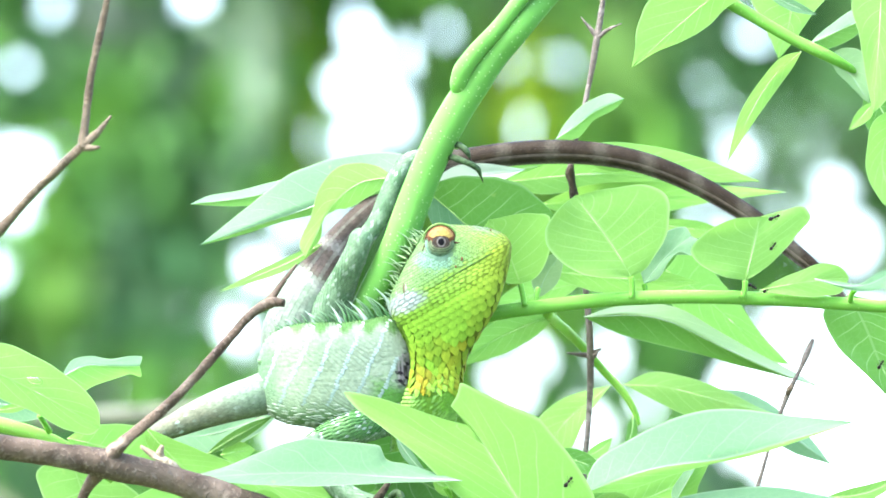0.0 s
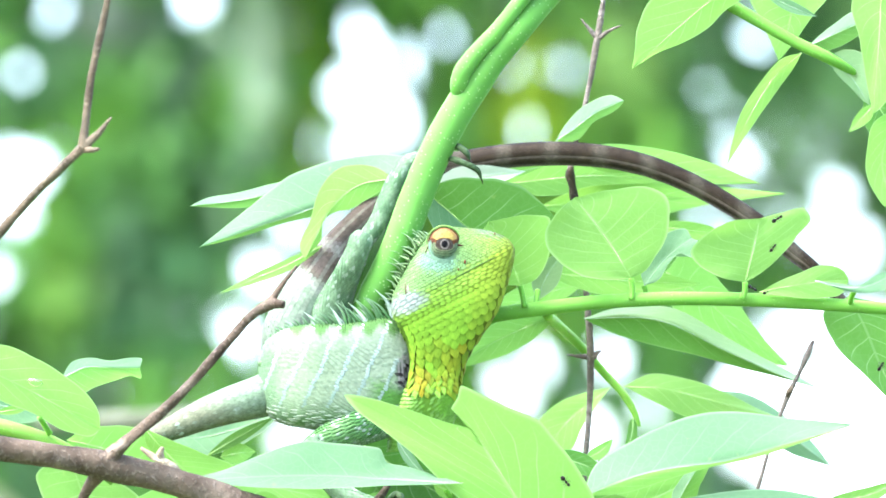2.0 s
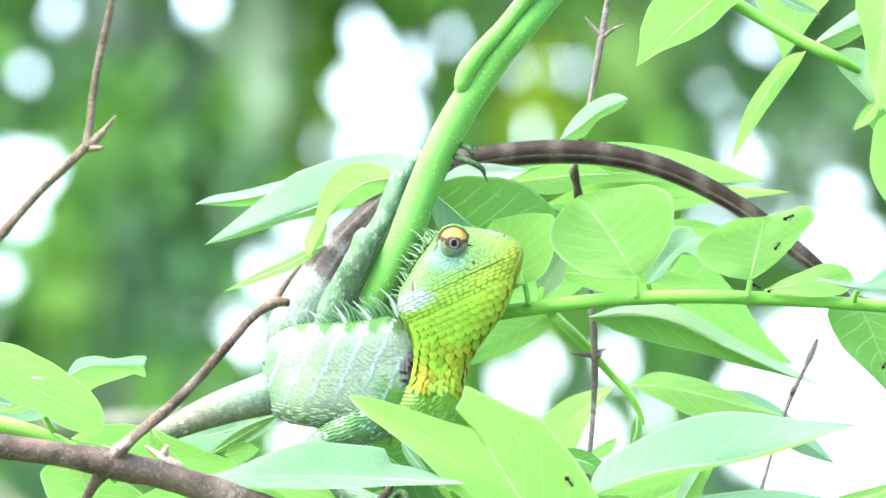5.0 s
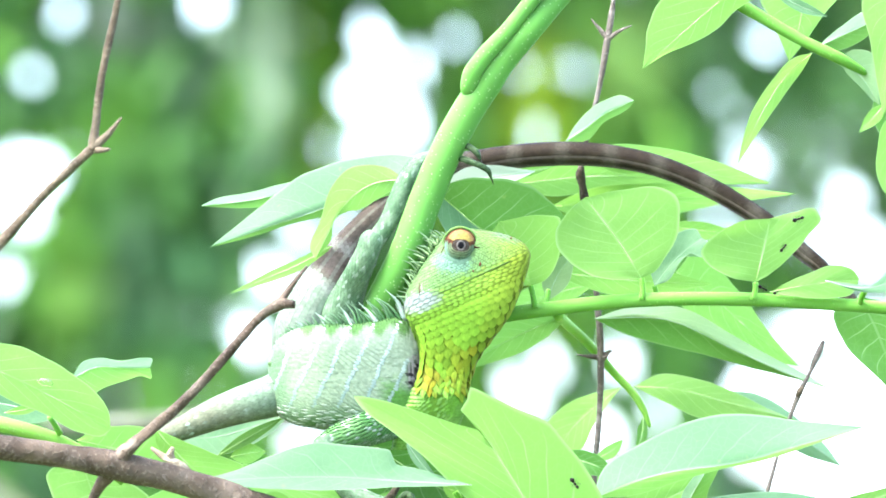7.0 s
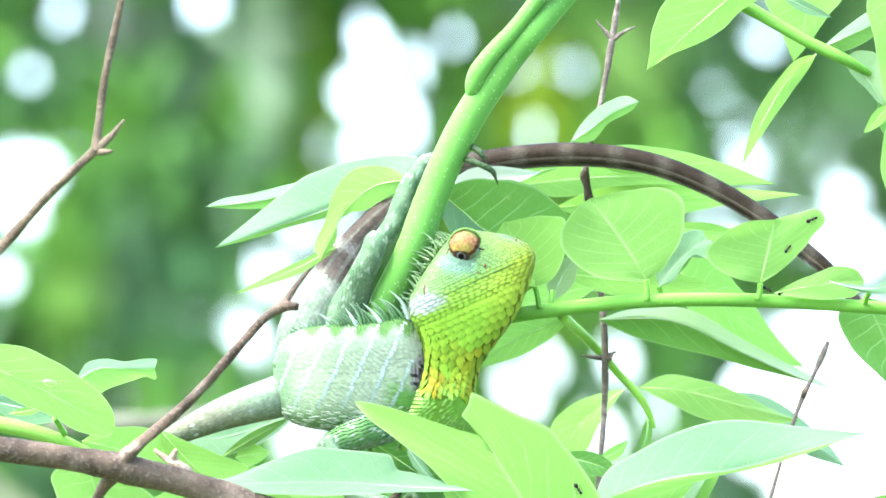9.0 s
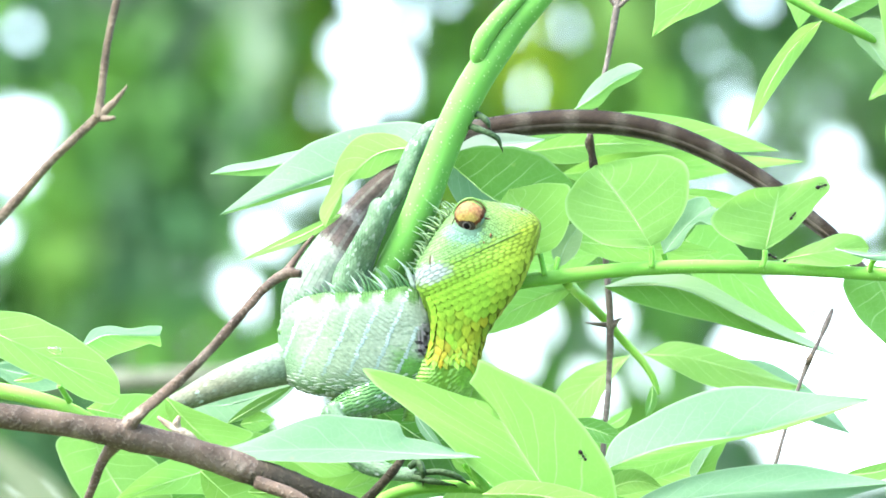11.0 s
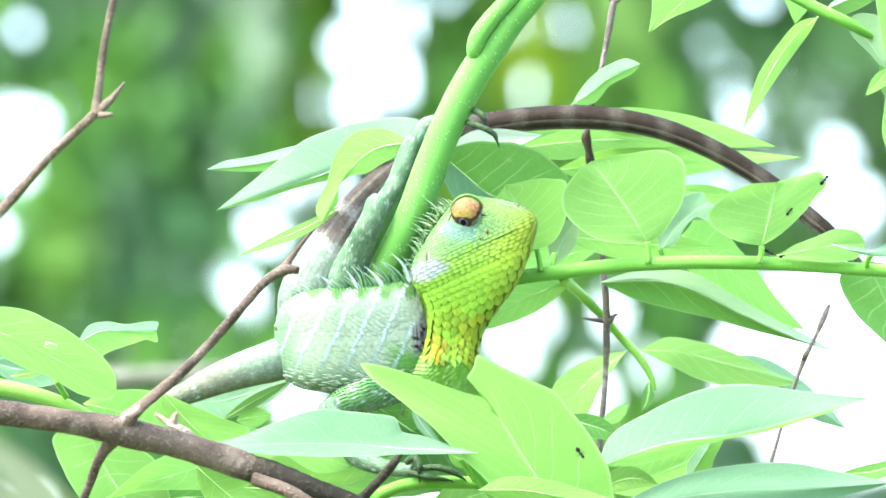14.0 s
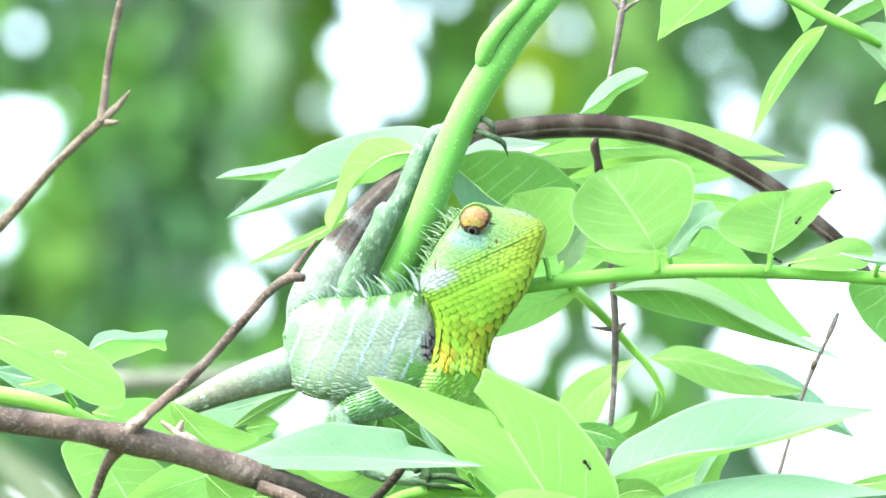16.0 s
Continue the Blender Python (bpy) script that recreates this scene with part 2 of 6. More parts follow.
def mesh_of(name, geo, material, o, smooth=True):
    me = bpy.data.meshes.new(name)
    me.from_pydata([RIG @ p - o for p in geo.v], [], geo.f)
    layer = me.color_attributes.new("col", "FLOAT_COLOR", "POINT")
    layer.data.foreach_set("color", [x for c in geo.c for x in (*c, 1.0)])
    uvs = me.uv_layers.new(name="uv")
    uvs.data.foreach_set("uv", [x for l in me.loops for x in geo.uv[l.vertex_index]])
    me.materials.append(material)
    if smooth:
        me.polygons.foreach_set("use_smooth", [True] * len(me.polygons))
    return me


def part(name, geo, material, parent, origin=None, label="", smooth=True):
    base = ORIGIN[parent.name]
    o = RIG @ Vector(origin) if origin is not None else base
    ob = new(name, mesh_of(name, geo, material, o, smooth))
    ob.parent = parent
    ob.location = o - base
    ORIGIN[ob.name] = o.copy()
    return tagged(ob, label)


def spline(points, n):
    """n + 1 points on a smooth curve through the given tuples of any length, with no overshoot where spans differ."""
    p = np.array(points, float)
    d = [max(1e-6, float(np.linalg.norm(b - a))) for a, b in zip(p, p[1:])]
    v = [(b - a) / k for a, b, k in zip(p, p[1:], d)]
    m = [v[0]] + [(v[i - 1] * d[i] + v[i] * d[i - 1]) / (d[i - 1] + d[i]) for i in range(1, len(v))] + [v[-1]]
    res = []
    for i in range(n + 1):
        u = i / n * (len(p) - 1)
        k = min(int(u), len(p) - 2)
        f = u - k
        h = f * f * (3 - 2 * f)
        res.append(tuple(p[k] * (1 - h) + p[k + 1] * h + (m[k] * (f - 2 * f * f + f ** 3) + m[k + 1] * (f ** 3 - f * f)) * d[k]))
    return res


def tube(points, radii, steps=24, around=10, rough=0.0, geo=None, seed=0.0):
    """A round stem through points, thick as radii; rough: unevenness as a share of the radius."""
    geo = geo or Geo()
    rows = spline([(*p, r) for p, r in zip(points, radii)], steps)
    rings = []
    ref = Vector((0.13, -1, 0.21))
    for i, (x, y, z, r) in enumerate(rows):
        c = Vector((x, y, z))
        a, b = Vector(rows[max(0, i - 1)][:3]), Vector(rows[min(len(rows) - 1, i + 1)][:3])
        t = (b - a).normalized()
        s = t.cross(ref).normalized()
        n = s.cross(t)
        ring = []
        for k in range(around):
            w = 2 * math.pi * k / around
            q = s * math.cos(w) + n * math.sin(w)
            rr = max(r, 0.02)
            if rough:
                rr *= 1 + rough * (noise.noise((c * 0.09 + q * 0.9) + Vector((seed, seed, 0))) + 0.6 * noise.noise(c * 0.35 + q * 2))
            ring.append(geo.put(c + q * rr, uv=(i / steps, k / around)))
        rings.append(ring)
    for a, b in zip(rings, rings[1:]):
        for k in range(around):
            geo.f.append((a[k], a[(k + 1) % around], b[(k + 1) % around], b[k]))
    geo.f.append(tuple(reversed(rings[0])))
    geo.f.append(tuple(rings[-1]))
    return geo


def leaf_axis(axis, n):
    return [Vector(p) for p in spline(axis, n)]


def leaf_shape(axis, half, peak=0.45, fold=0.18, wave=0.09, n=22, m=10, seed=0.0, rims=None, crisp=0.0):
    """A blade along axis, half as wide as half at its widest (at peak); rims: the curves of its left and right edge instead, with corners as crisp says."""
    geo = Geo()
    n = 64 if rims else n
    c = leaf_axis(axis, n)
    rim = [leaf_axis([axis[0], *r, axis[-1]], n) for r in rims] if rims else None
    for line, r in zip(rim or (), rims or ()):
        corners = [Vector(p) for p in (axis[0], *r, axis[-1])]
        for i in range(n + 1):
            u = i / n * (len(corners) - 1)
            k = min(int(u), len(corners) - 2)
            line[i] = line[i].lerp(corners[k].lerp(corners[k + 1], u - k), crisp)
    k = math.log(0.5) / math.log(peak)
    ring = []
    for i, p in enumerate(c):
        s = i / n
        t = (c[min(n, i + 1)] - c[max(0, i - 1)]).normalized()
        side = t.cross(Vector((0, -1, 0))).normalized()
        up = side.cross(t)
        w = half * max(0.0, math.sin(math.pi * min(1, max(0, s)) ** k)) ** (0.8 + 0.2 * s)
        row = []
        for j in range(m + 1):
            a = 2 * j / m - 1
            edge = 1 + 0.035 * noise.noise(Vector((s * 9, a * 2, seed)))
            lift = fold * abs(a) * w + wave * half * noise.noise(Vector((s * 3.2, a * 1.4, seed + 3.3)))
            out = (rim[0 if a < 0 else 1][i] - p) * (abs(a) * edge) if rims else side * (a * w * edge)
            row.append(geo.put(p + out + up * lift, uv=(s, j / m)))
        ring.append(row)
    for a, b in zip(ring, ring[1:]):
        for j in range(m):
            geo.f.append((a[j], a[j + 1], b[j + 1], b[j]))
    return geo


def leaf(parent, material, axis, half, stalk=None, label="", under=None, **shape):
    """A leaf with its midrib and, where it shows, its short stalk; under: material of the other half, its different
    light put into the colour.
    """
    global leaf_count
    leaf_count += 1
    shape.setdefault("seed", leaf_count * 1.7)
    shape.setdefault("fold", 0.0 if under else 0.18)
    ob = part("leaf", leaf_shape(axis, half, **shape), material, parent, axis[0], label)
    if under:
        ob.data.materials.append(under)
        ob.data.polygons.foreach_set("material_index", [0 if i % 10 < 5 else 1 for i in range(len(ob.data.polygons))])
    rib = leaf_axis(axis, 10)
    part("midrib", tube([tuple(p + Vector((0, -0.05, 0))) for p in rib[:10:3]], [0.17, 0.13, 0.09, 0.04], 12, 5), PALE_RIB if material in (PALE, SOFT) else RIB, ob, axis[0])
    if stalk:
        part("petiole", tube(stalk, [0.95, 0.8, 0.85][:len(stalk)] if len(stalk) < 4 else [0.9] * len(stalk), 8, 7), STALK, ob, axis[0])
    return ob


def blend(a, b, f):
    f = min(1.0, max(0.0, f))
    return tuple(x + (y - x) * f for x, y in zip(a, b))


def jitter(c, amount):
    k = 1 + random.uniform(-amount, amount)
    return tuple(min(0.95, x * k) for x in c)


leaf_count = 0

# ---- ground ----
gm = bpy.data.meshes.new("ground")
n = 24
gv = [((-1 + 2 * i / n) ** 3 * 2500, (-1 + 2 * j / n) ** 3 * 2500, 0.0) for j in range(n + 1) for i in range(n + 1)]
gm.from_pydata(gv, [], [(j * (n + 1) + i, j * (n + 1) + i + 1, (j + 1) * (n + 1) + i + 1, (j + 1) * (n + 1) + i) for j in range(n) for i in range(n)])
gm.materials.append(GRASS)
tagged(new("ground", gm), "rough grassy ground under the shrub", "ground", kind="structure")

# ---- far trees ----
# openings in the far foliage through which the sky shows: x, z of both ends and half width, in mm at the nearest far tree
OPENINGS = [
    (-546, 336, -524, 328, 5), (-580, 261, -578, 240, 6), (-358, 347, -329, 339, 8), (-616, 109, -563, 116, 18), (-616, 78, -591, 54, 14),
    (-622, -22, -619, -46, 6), (-262, -26, -236, -35, 10), (-287, -104, -273, -117, 11), (-226, -255, -189, -278, 8), (-121, 311, -102, 281, 8),
    (-56, 268, -53, 250, 7), (-140, 219, -112, 205, 10), (-104, 210, -72, 176, 14), (-65, 187, -64, 167, 10), (3, 303, 6, 302, 7),
    (-202, 133, -197, 131, 5), (-177, 157, -174, 153, 4), (-267, 1, -259, -11, 5), (113, 162, 118, 167, 5), (175, 261, 178, 260, 5),
    (84, 261, 90, 255, 4), (29, 328, 31, 326, 4), (425, 297, 434, 286, 5), (526, 16, 571, 7, 9), (509, 38, 518, 29, 5),
    (352, 50, 361, 47, 5), (307, 257, 309, 255, 3), (571, 148, 574, 143, 3), (400, -193, 602, -193, 20), (428, -247, 602, -255, 38),
    (478, -309, 602, -317, 31), (462, -108, 509, -100, 7), (555, -154, 602, -154, 23), (532, -92, 602, -92, 9), (127, -145, 133, -154, 9),
    (78, -174, 87, -187, 9), (104, -193, 110, -201, 6), (225, -134, 228, -151, 9), (191, -233, 214, -247, 12), (270, -213, 282, -218, 7),
    (167, -154, 169, -156, 3), (-65, -391, 12, -399, 16), (-585, -402, -561, -406, 9), (-449, -193, -447, -216, 4), (-568, 170, -564, 167, 3),
    (-414, -379, -406, -387, 5), (388, 159, 397, 156, 4), (402, 134, 433, 116, 5), (475, 157, 481, 161, 4), (481, 218, 489, 215, 3),
    (435, 178, 437, 177, 3), (518, 95, 549, 83, 4), (368, 139, 368, 138, 2), (458, 121, 466, 117, 4), (427, 294, 433, 288, 7),
    (509, 148, 509, 147, 3), (555, 117, 557, 116, 3), (-592, 295, -591, 294, 3), (-499, 288, -498, 286, 2), (-561, 175, -560, 174, 3),
    (-468, 311, -467, 310, 2), (-135, 148, -112, 139, 7), (-152, 46, -147, 38, 7), (-222, 35, -205, 31, 6),
]
# pin holes between the leaves: x, z
PINHOLES = [
    (-476, 249), (-302, 175), (-220, 295), (-243, 63), (-422, -22), (-492, -131), (-352, -123), (261, 187), (230, 86), (74, 195),
    (334, 272), (361, 226), (578, 249), (493, 311), (-375, 94), (-422, 148), (-530, 1), (-127, 86), (307, -185), (-174, 86),
    (474, 171), (439, 226), (578, 40), (354, 109), (400, 16),
]
pin_rnd = random.Random(21)
PINHOLES += [(pin_rnd.uniform(330, 610), pin_rnd.uniform(0, 240)) for i in range(24)] + [(pin_rnd.uniform(-600, -150), pin_rnd.uniform(-140, 340)) for i in range(8)]
HOLES = np.array(OPENINGS + [(x, z, x + 1, z, 3.2) for x, z in PINHOLES], float)
FAR = 12000.0  # mm from the eye to the nearest far tree


def open_to_sky(x, z):
    """Whether each of the places (arrays, as seen at the nearest far tree) lies in an opening."""
    ax, az, bx, bz, r = (HOLES[:, i] for i in range(5))
    dx, dz = bx - ax, bz - az
    t = np.clip(((x[..., None] - ax) * dx + (z[..., None] - az) * dz) / (dx * dx + dz * dz + 1e-9), 0, 1)
    return (((x[..., None] - ax - t * dx) ** 2 + (z[..., None] - az - t * dz) ** 2) < r * r).any(axis=-1)


BLADE = ((-0.6, 0), (-0.2, 0.22), (0.2, 0.2), (0.7, 0), (0.2, -0.2), (-0.2, -0.22))


def far_tree(name, label, x0, x1, depth, count, tone, droop, base_x):
    """A far tree: trunk, limbs and a crown of single leaves that hang in loose sprays."""
    ob = thing(name, (base_x, depth + 300, -1900 - 0.14 * depth), label, "tree", "far trees")
    ob.location.z = 0
    ORIGIN[ob.name] = ob.location.copy()
    foot = RIG.inverted() @ ob.location
    trunk_path = [tuple(foot), (base_x + 40, depth + 350, -700), (base_x - 30, depth + 380, 100), (base_x + 60, depth + 420, 1300)]
    part("trunk", tube(trunk_path, [80, 60, 45, 25], 20, 12, 0.1), BARK, ob)
    for i in range(4):
        z = 500 + 220 * i
        sx = (-1) ** i * random.uniform(500, 900)
        part("limb", tube([(base_x + 20, depth + 400, z), (base_x + sx * 0.5, depth + 420, z + 160), (base_x + sx, depth + 380, z + 420)], [38, 26, 10], 10, 8, 0.1), BARK, ob)
    leaves = []
    for i in range(count):
        wide = random.random() < 0.18
        x = random.uniform(x0, x1) if not wide else base_x + random.gauss(0, 900)
        z = random.uniform(-620, 620) if not wide else random.uniform(-1100, 2300)
        inside = abs(x) < 820 and abs(z) < 520
        size = random.uniform(24, 60) * (1 if inside else 3.0)
        a = random.gauss(-1.5, droop)
        t = Vector((math.cos(a), random.uniform(-0.5, 0.5), math.sin(a))).normalized()
        s = t.cross(Vector((random.uniform(-0.6, 0.6), -1, random.uniform(-0.6, 0.6)))).normalized()
        y = depth + random.uniform(-350, 350)
        if not (wide and inside):
            leaves.append((x, y, z, size, *t, *s))
    rows = np.array(leaves)
    k = (2500 + rows[:, 1]) / FAR
    centre = np.stack([rows[:, 0] * k, rows[:, 1], rows[:, 2] * k], 1)
    t, s, size = rows[:, 4:7], rows[:, 7:10], rows[:, 3:4]
    points = np.stack([centre + t * (u * size) + s * (w * size) for u, w in BLADE + ((0, 0), (0.45, 0), (-0.4, 0), (0.25, 0), (-0.2, 0))], 1)
    seen = FAR / (2500 + points[..., 1])
    free = ~open_to_sky(points[..., 0] * seen, points[..., 2] * seen).any(axis=1)
    g = Geo()
    for row, corners in zip(rows[free], points[free]):
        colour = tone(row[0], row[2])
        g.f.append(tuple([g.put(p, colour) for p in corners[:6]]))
    tagged(part("crown", g, FARLEAF, ob, smooth=False), kind="stuff")
    return ob


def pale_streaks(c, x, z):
    """Streaks and a patch made paler by position among the darker leaves."""
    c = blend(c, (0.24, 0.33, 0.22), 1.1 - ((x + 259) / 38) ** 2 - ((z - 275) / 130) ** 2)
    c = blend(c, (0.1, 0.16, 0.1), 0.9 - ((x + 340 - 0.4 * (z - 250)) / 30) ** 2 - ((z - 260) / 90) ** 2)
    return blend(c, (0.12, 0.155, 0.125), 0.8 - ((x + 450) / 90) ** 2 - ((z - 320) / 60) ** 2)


def hanging_fronds(seed, count, x0, x1, shades):
    """Sprays of leaves of one shade: middle, way along, length, width and colour."""
    rnd = random.Random(seed)
    made = []
    for i in range(count):
        lean = rnd.gauss(0.25, 0.35)
        made.append((rnd.uniform(x0, x1), rnd.uniform(-560, 480), math.sin(lean), math.cos(lean), rnd.uniform(45, 130), rnd.uniform(13, 34), rnd.choice(shades)))
    return made


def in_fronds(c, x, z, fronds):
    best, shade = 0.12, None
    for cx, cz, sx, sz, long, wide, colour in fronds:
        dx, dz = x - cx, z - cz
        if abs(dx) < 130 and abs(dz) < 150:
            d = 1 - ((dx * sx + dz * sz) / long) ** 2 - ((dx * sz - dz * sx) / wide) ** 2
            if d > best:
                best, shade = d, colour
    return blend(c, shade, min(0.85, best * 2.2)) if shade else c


# DEEP paints shaded gaps between the leaves, HAZY paints haze over them
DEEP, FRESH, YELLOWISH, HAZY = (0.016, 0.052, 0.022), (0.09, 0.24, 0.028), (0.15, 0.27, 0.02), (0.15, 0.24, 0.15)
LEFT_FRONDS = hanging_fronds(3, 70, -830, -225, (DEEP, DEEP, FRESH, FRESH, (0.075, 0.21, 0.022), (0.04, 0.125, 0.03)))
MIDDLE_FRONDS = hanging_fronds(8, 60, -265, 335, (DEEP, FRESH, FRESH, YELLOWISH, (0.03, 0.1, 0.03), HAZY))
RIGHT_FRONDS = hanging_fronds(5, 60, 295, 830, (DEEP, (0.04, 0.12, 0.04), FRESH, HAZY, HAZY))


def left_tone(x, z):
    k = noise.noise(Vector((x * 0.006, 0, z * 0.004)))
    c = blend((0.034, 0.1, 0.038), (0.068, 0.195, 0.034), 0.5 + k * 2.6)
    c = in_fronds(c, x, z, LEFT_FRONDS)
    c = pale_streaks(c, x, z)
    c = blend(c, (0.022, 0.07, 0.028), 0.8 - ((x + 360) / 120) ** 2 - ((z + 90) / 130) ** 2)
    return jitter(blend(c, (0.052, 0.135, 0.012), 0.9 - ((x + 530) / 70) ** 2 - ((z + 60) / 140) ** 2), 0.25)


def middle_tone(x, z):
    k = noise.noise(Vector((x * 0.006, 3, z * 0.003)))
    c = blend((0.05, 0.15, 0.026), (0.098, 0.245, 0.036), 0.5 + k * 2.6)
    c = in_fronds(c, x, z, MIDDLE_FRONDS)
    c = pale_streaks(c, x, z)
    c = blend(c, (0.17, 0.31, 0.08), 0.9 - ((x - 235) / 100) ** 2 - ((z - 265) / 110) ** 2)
    # a yellow glow put into the leaf colours here
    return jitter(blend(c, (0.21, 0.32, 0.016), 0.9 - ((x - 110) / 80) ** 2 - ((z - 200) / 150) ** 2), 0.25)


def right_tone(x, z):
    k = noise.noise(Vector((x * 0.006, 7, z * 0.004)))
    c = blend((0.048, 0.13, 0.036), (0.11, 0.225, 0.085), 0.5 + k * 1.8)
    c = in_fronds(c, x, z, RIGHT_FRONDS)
    # pale haze in front of this tree put into its leaf colours
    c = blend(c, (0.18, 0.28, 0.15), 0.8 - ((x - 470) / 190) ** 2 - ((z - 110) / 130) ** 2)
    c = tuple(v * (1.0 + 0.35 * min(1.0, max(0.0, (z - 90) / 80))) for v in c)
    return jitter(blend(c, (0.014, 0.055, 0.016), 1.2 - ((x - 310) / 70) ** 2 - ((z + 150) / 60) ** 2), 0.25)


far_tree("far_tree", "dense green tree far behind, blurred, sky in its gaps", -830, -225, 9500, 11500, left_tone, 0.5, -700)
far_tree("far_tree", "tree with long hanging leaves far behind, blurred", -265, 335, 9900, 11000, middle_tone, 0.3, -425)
far_tree("far_tree", "grey-green tree far behind, haze put into its colour, blurred and thin", 295, 830, 10400, 8500, right_tone, 0.8, 800)


# ---- the shrub ----
shrub = thing("shrub", (-100, 300, -1900), "bright green leafy shrub with a thick pale-speckled stem", "shrub")
stem_path = [(58.7, 16, 101.0), (41.8, 10, 84.5), (28.6, 4, 71.4), (21.5, 0, 63.2), (14.4, 0, 55.1), (8.7, 0, 47.0), (2.1, 0, 36.5), (-3.1, 0, 26.0), (-7.8, 0, 14.7), (-13.2, 0, 0.0), (-19.3, 4, -12.8), (-24.7, 12, -25.8), (-31.8, 40, -55.6), (-90, 200, -900), (-100, 300, -1890)]
part("main_stem", tube(stem_path, [3.0, 3.3, 3.6, 3.9, 4.2, 4.5, 4.6, 4.6, 4.75, 4.8, 4.9, 5.2, 5.8, 9, 12], 140, 20, 0.03), STEM, shrub, label="thick smooth green stem with pale specks")
part("side_shoot", tube([(40.6, 2, 92.3), (31.7, 0, 82.5), (22.1, -2, 71.2), (15.8, -3, 63.1), (8.5, -3.5, 55.0), (5.3, -3.5, 50.2), (4.5, -2.5, 46.6), (4.5, 0, 43.5)], [2.0, 2.1, 2.2, 2.35, 2.6, 2.7, 2.5, 1.2], 44, 16, 0.03), STEM, shrub)
rachis_path = [(-19.3, 6, -21.7), (2.6, 6, -21.7), (13.9, 4, -18.6), (26.8, 2, -16.7), (44.6, 0, -14.7), (67.2, 0, -13.7), (91.4, 0, -14.2), (112.3, -2, -15.5), (138.1, -4, -17.3)]
part("leaf_stem", tube(rachis_path, [2.6, 2.3, 2.2, 2.1, 2.1, 2.0, 2.0, 1.9, 1.8], 60, 14, 0.03), STALK, shrub, label="slender green leaf stem")
part("leaf_stem", tube([(51.1, 5, 92.4), (73.7, 0, 75.3), (86.6, 0, 67.7), (99.5, 0, 60.3), (110.8, 0, 54.8), (119.1, 4, 50.3)], [2.2, 2.0, 1.8, 1.7, 1.7, 0.9], 36, 12, 0.04), STALK, shrub)
part("leaf_stem", tube([(29.8, 4, -18.4), (33.0, 28, -21.2), (41.4, 50, -29.2), (48.1, 56, -36.8), (52.5, 56, -41.6), (56.0, 56, -47.2), (57.5, 56, -51.4)], [1.5, 1.45, 1.4, 1.2, 1.1, 0.9, 0.5], 30, 8, 0.08), LIMESTALK, shrub)
part("leaf_stem", tube([(-148.4, -15, -47.2), (-129.1, -14, -49.3), (-116.4, -12, -52.6), (-105.3, -8, -57.8), (-94.2, -4, -66)], [2.4, 2.3, 2.1, 1.8, 1.2], 24, 12, 0.05), LIMESTALK, shrub)
part("leaf_stem", tube([(-36, -10, -91.5), (-28, -12, -83.4), (-17.8, -14, -77.6), (-1.8, -16, -76.1), (9.5, -16, -77.2), (19.1, -14, -82.9), (28.3, -10, -91.5)], [1.9, 1.9, 1.8, 1.8, 1.7, 1.6, 1.4], 30, 12, 0.04), STALK, shrub)

# leaves round the stem, behind the lizard
leaf(shrub, PALE, [(-30, 26, 23.3), (-43.1, 26, 18.9), (-56.1, 26, 15), (-73, 26, 12.9)], 3.5, under=LIME,
     rims=([(-36.6, 29, 22.1), (-49.7, 29, 19.3), (-59.5, 29, 16.8), (-69.3, 29, 14.9)], [(-36.6, 29, 17.3), (-49.7, 29, 13.7), (-57.8, 29, 12.4), (-67.7, 29, 12.6)]))
leaf(shrub, PALE, [(-6.8, 20, 25.9), (-20.2, 20, 19.4), (-36.5, 20, 12.5), (-51.1, 20, 7.7), (-70.2, 20, 1)], 6, under=LIME, label="leaf with its upper side turned up, sky sheen in its pale colour",
     rims=([(-15.3, 24, 27.9), (-30.8, 24, 26.1), (-44.4, 24, 21.4), (-55.8, 24, 12.6)], [(-17, 23, 15.7), (-31.6, 23, 11.2), (-46.3, 23, 7.8), (-57.7, 23, 4.2)]))
leaf(shrub, LIME, [(-14.1, 8, 20.6), (-20.9, 8, 19.9), (-26.9, 8, 17.3), (-31.4, 8, 12.8), (-35.3, 8, 6.3), (-39.5, 8, -2.4)], 4, label="curled translucent lime leaf",
     rims=([(-18.8, 10, 23.8), (-24.7, 10, 24.7), (-30.2, 10, 23.5), (-35, 10, 18.3), (-38.3, 10, 8.3), (-41.2, 10, 1.1)], [(-16.9, 9, 17.8), (-22, 9, 14.8), (-26.3, 9, 12), (-30.5, 9, 11.2), (-34, 9, 8.9), (-35, 9, 3.4)]))
leaf(shrub, LIME, [(-34.7, 12, 1.5), (-45.3, 12, -4.4), (-54.2, 12, -8.1), (-64.3, 12, -12.3)], 1.7, peak=0.4, fold=0.05)
leaf(shrub, DARK, [(-5.2, 18, 17.4), (-0.3, 18, 13.2), (7.2, 18, 6.5), (17.2, 18, 3.1), (32.9, 18, 8.9)], 9, under=BLUISH, label="darker leaf with pale veins, shade and bluish sky sheen in its colours",
     rims=([(0.2, 15, 20), (12.4, 15, 20.8), (24.1, 15, 17.6)], [(-4.4, 24, 9.9), (1, 24, 1.8), (15.7, 24, -1.8), (27.1, 24, 2.6)]))
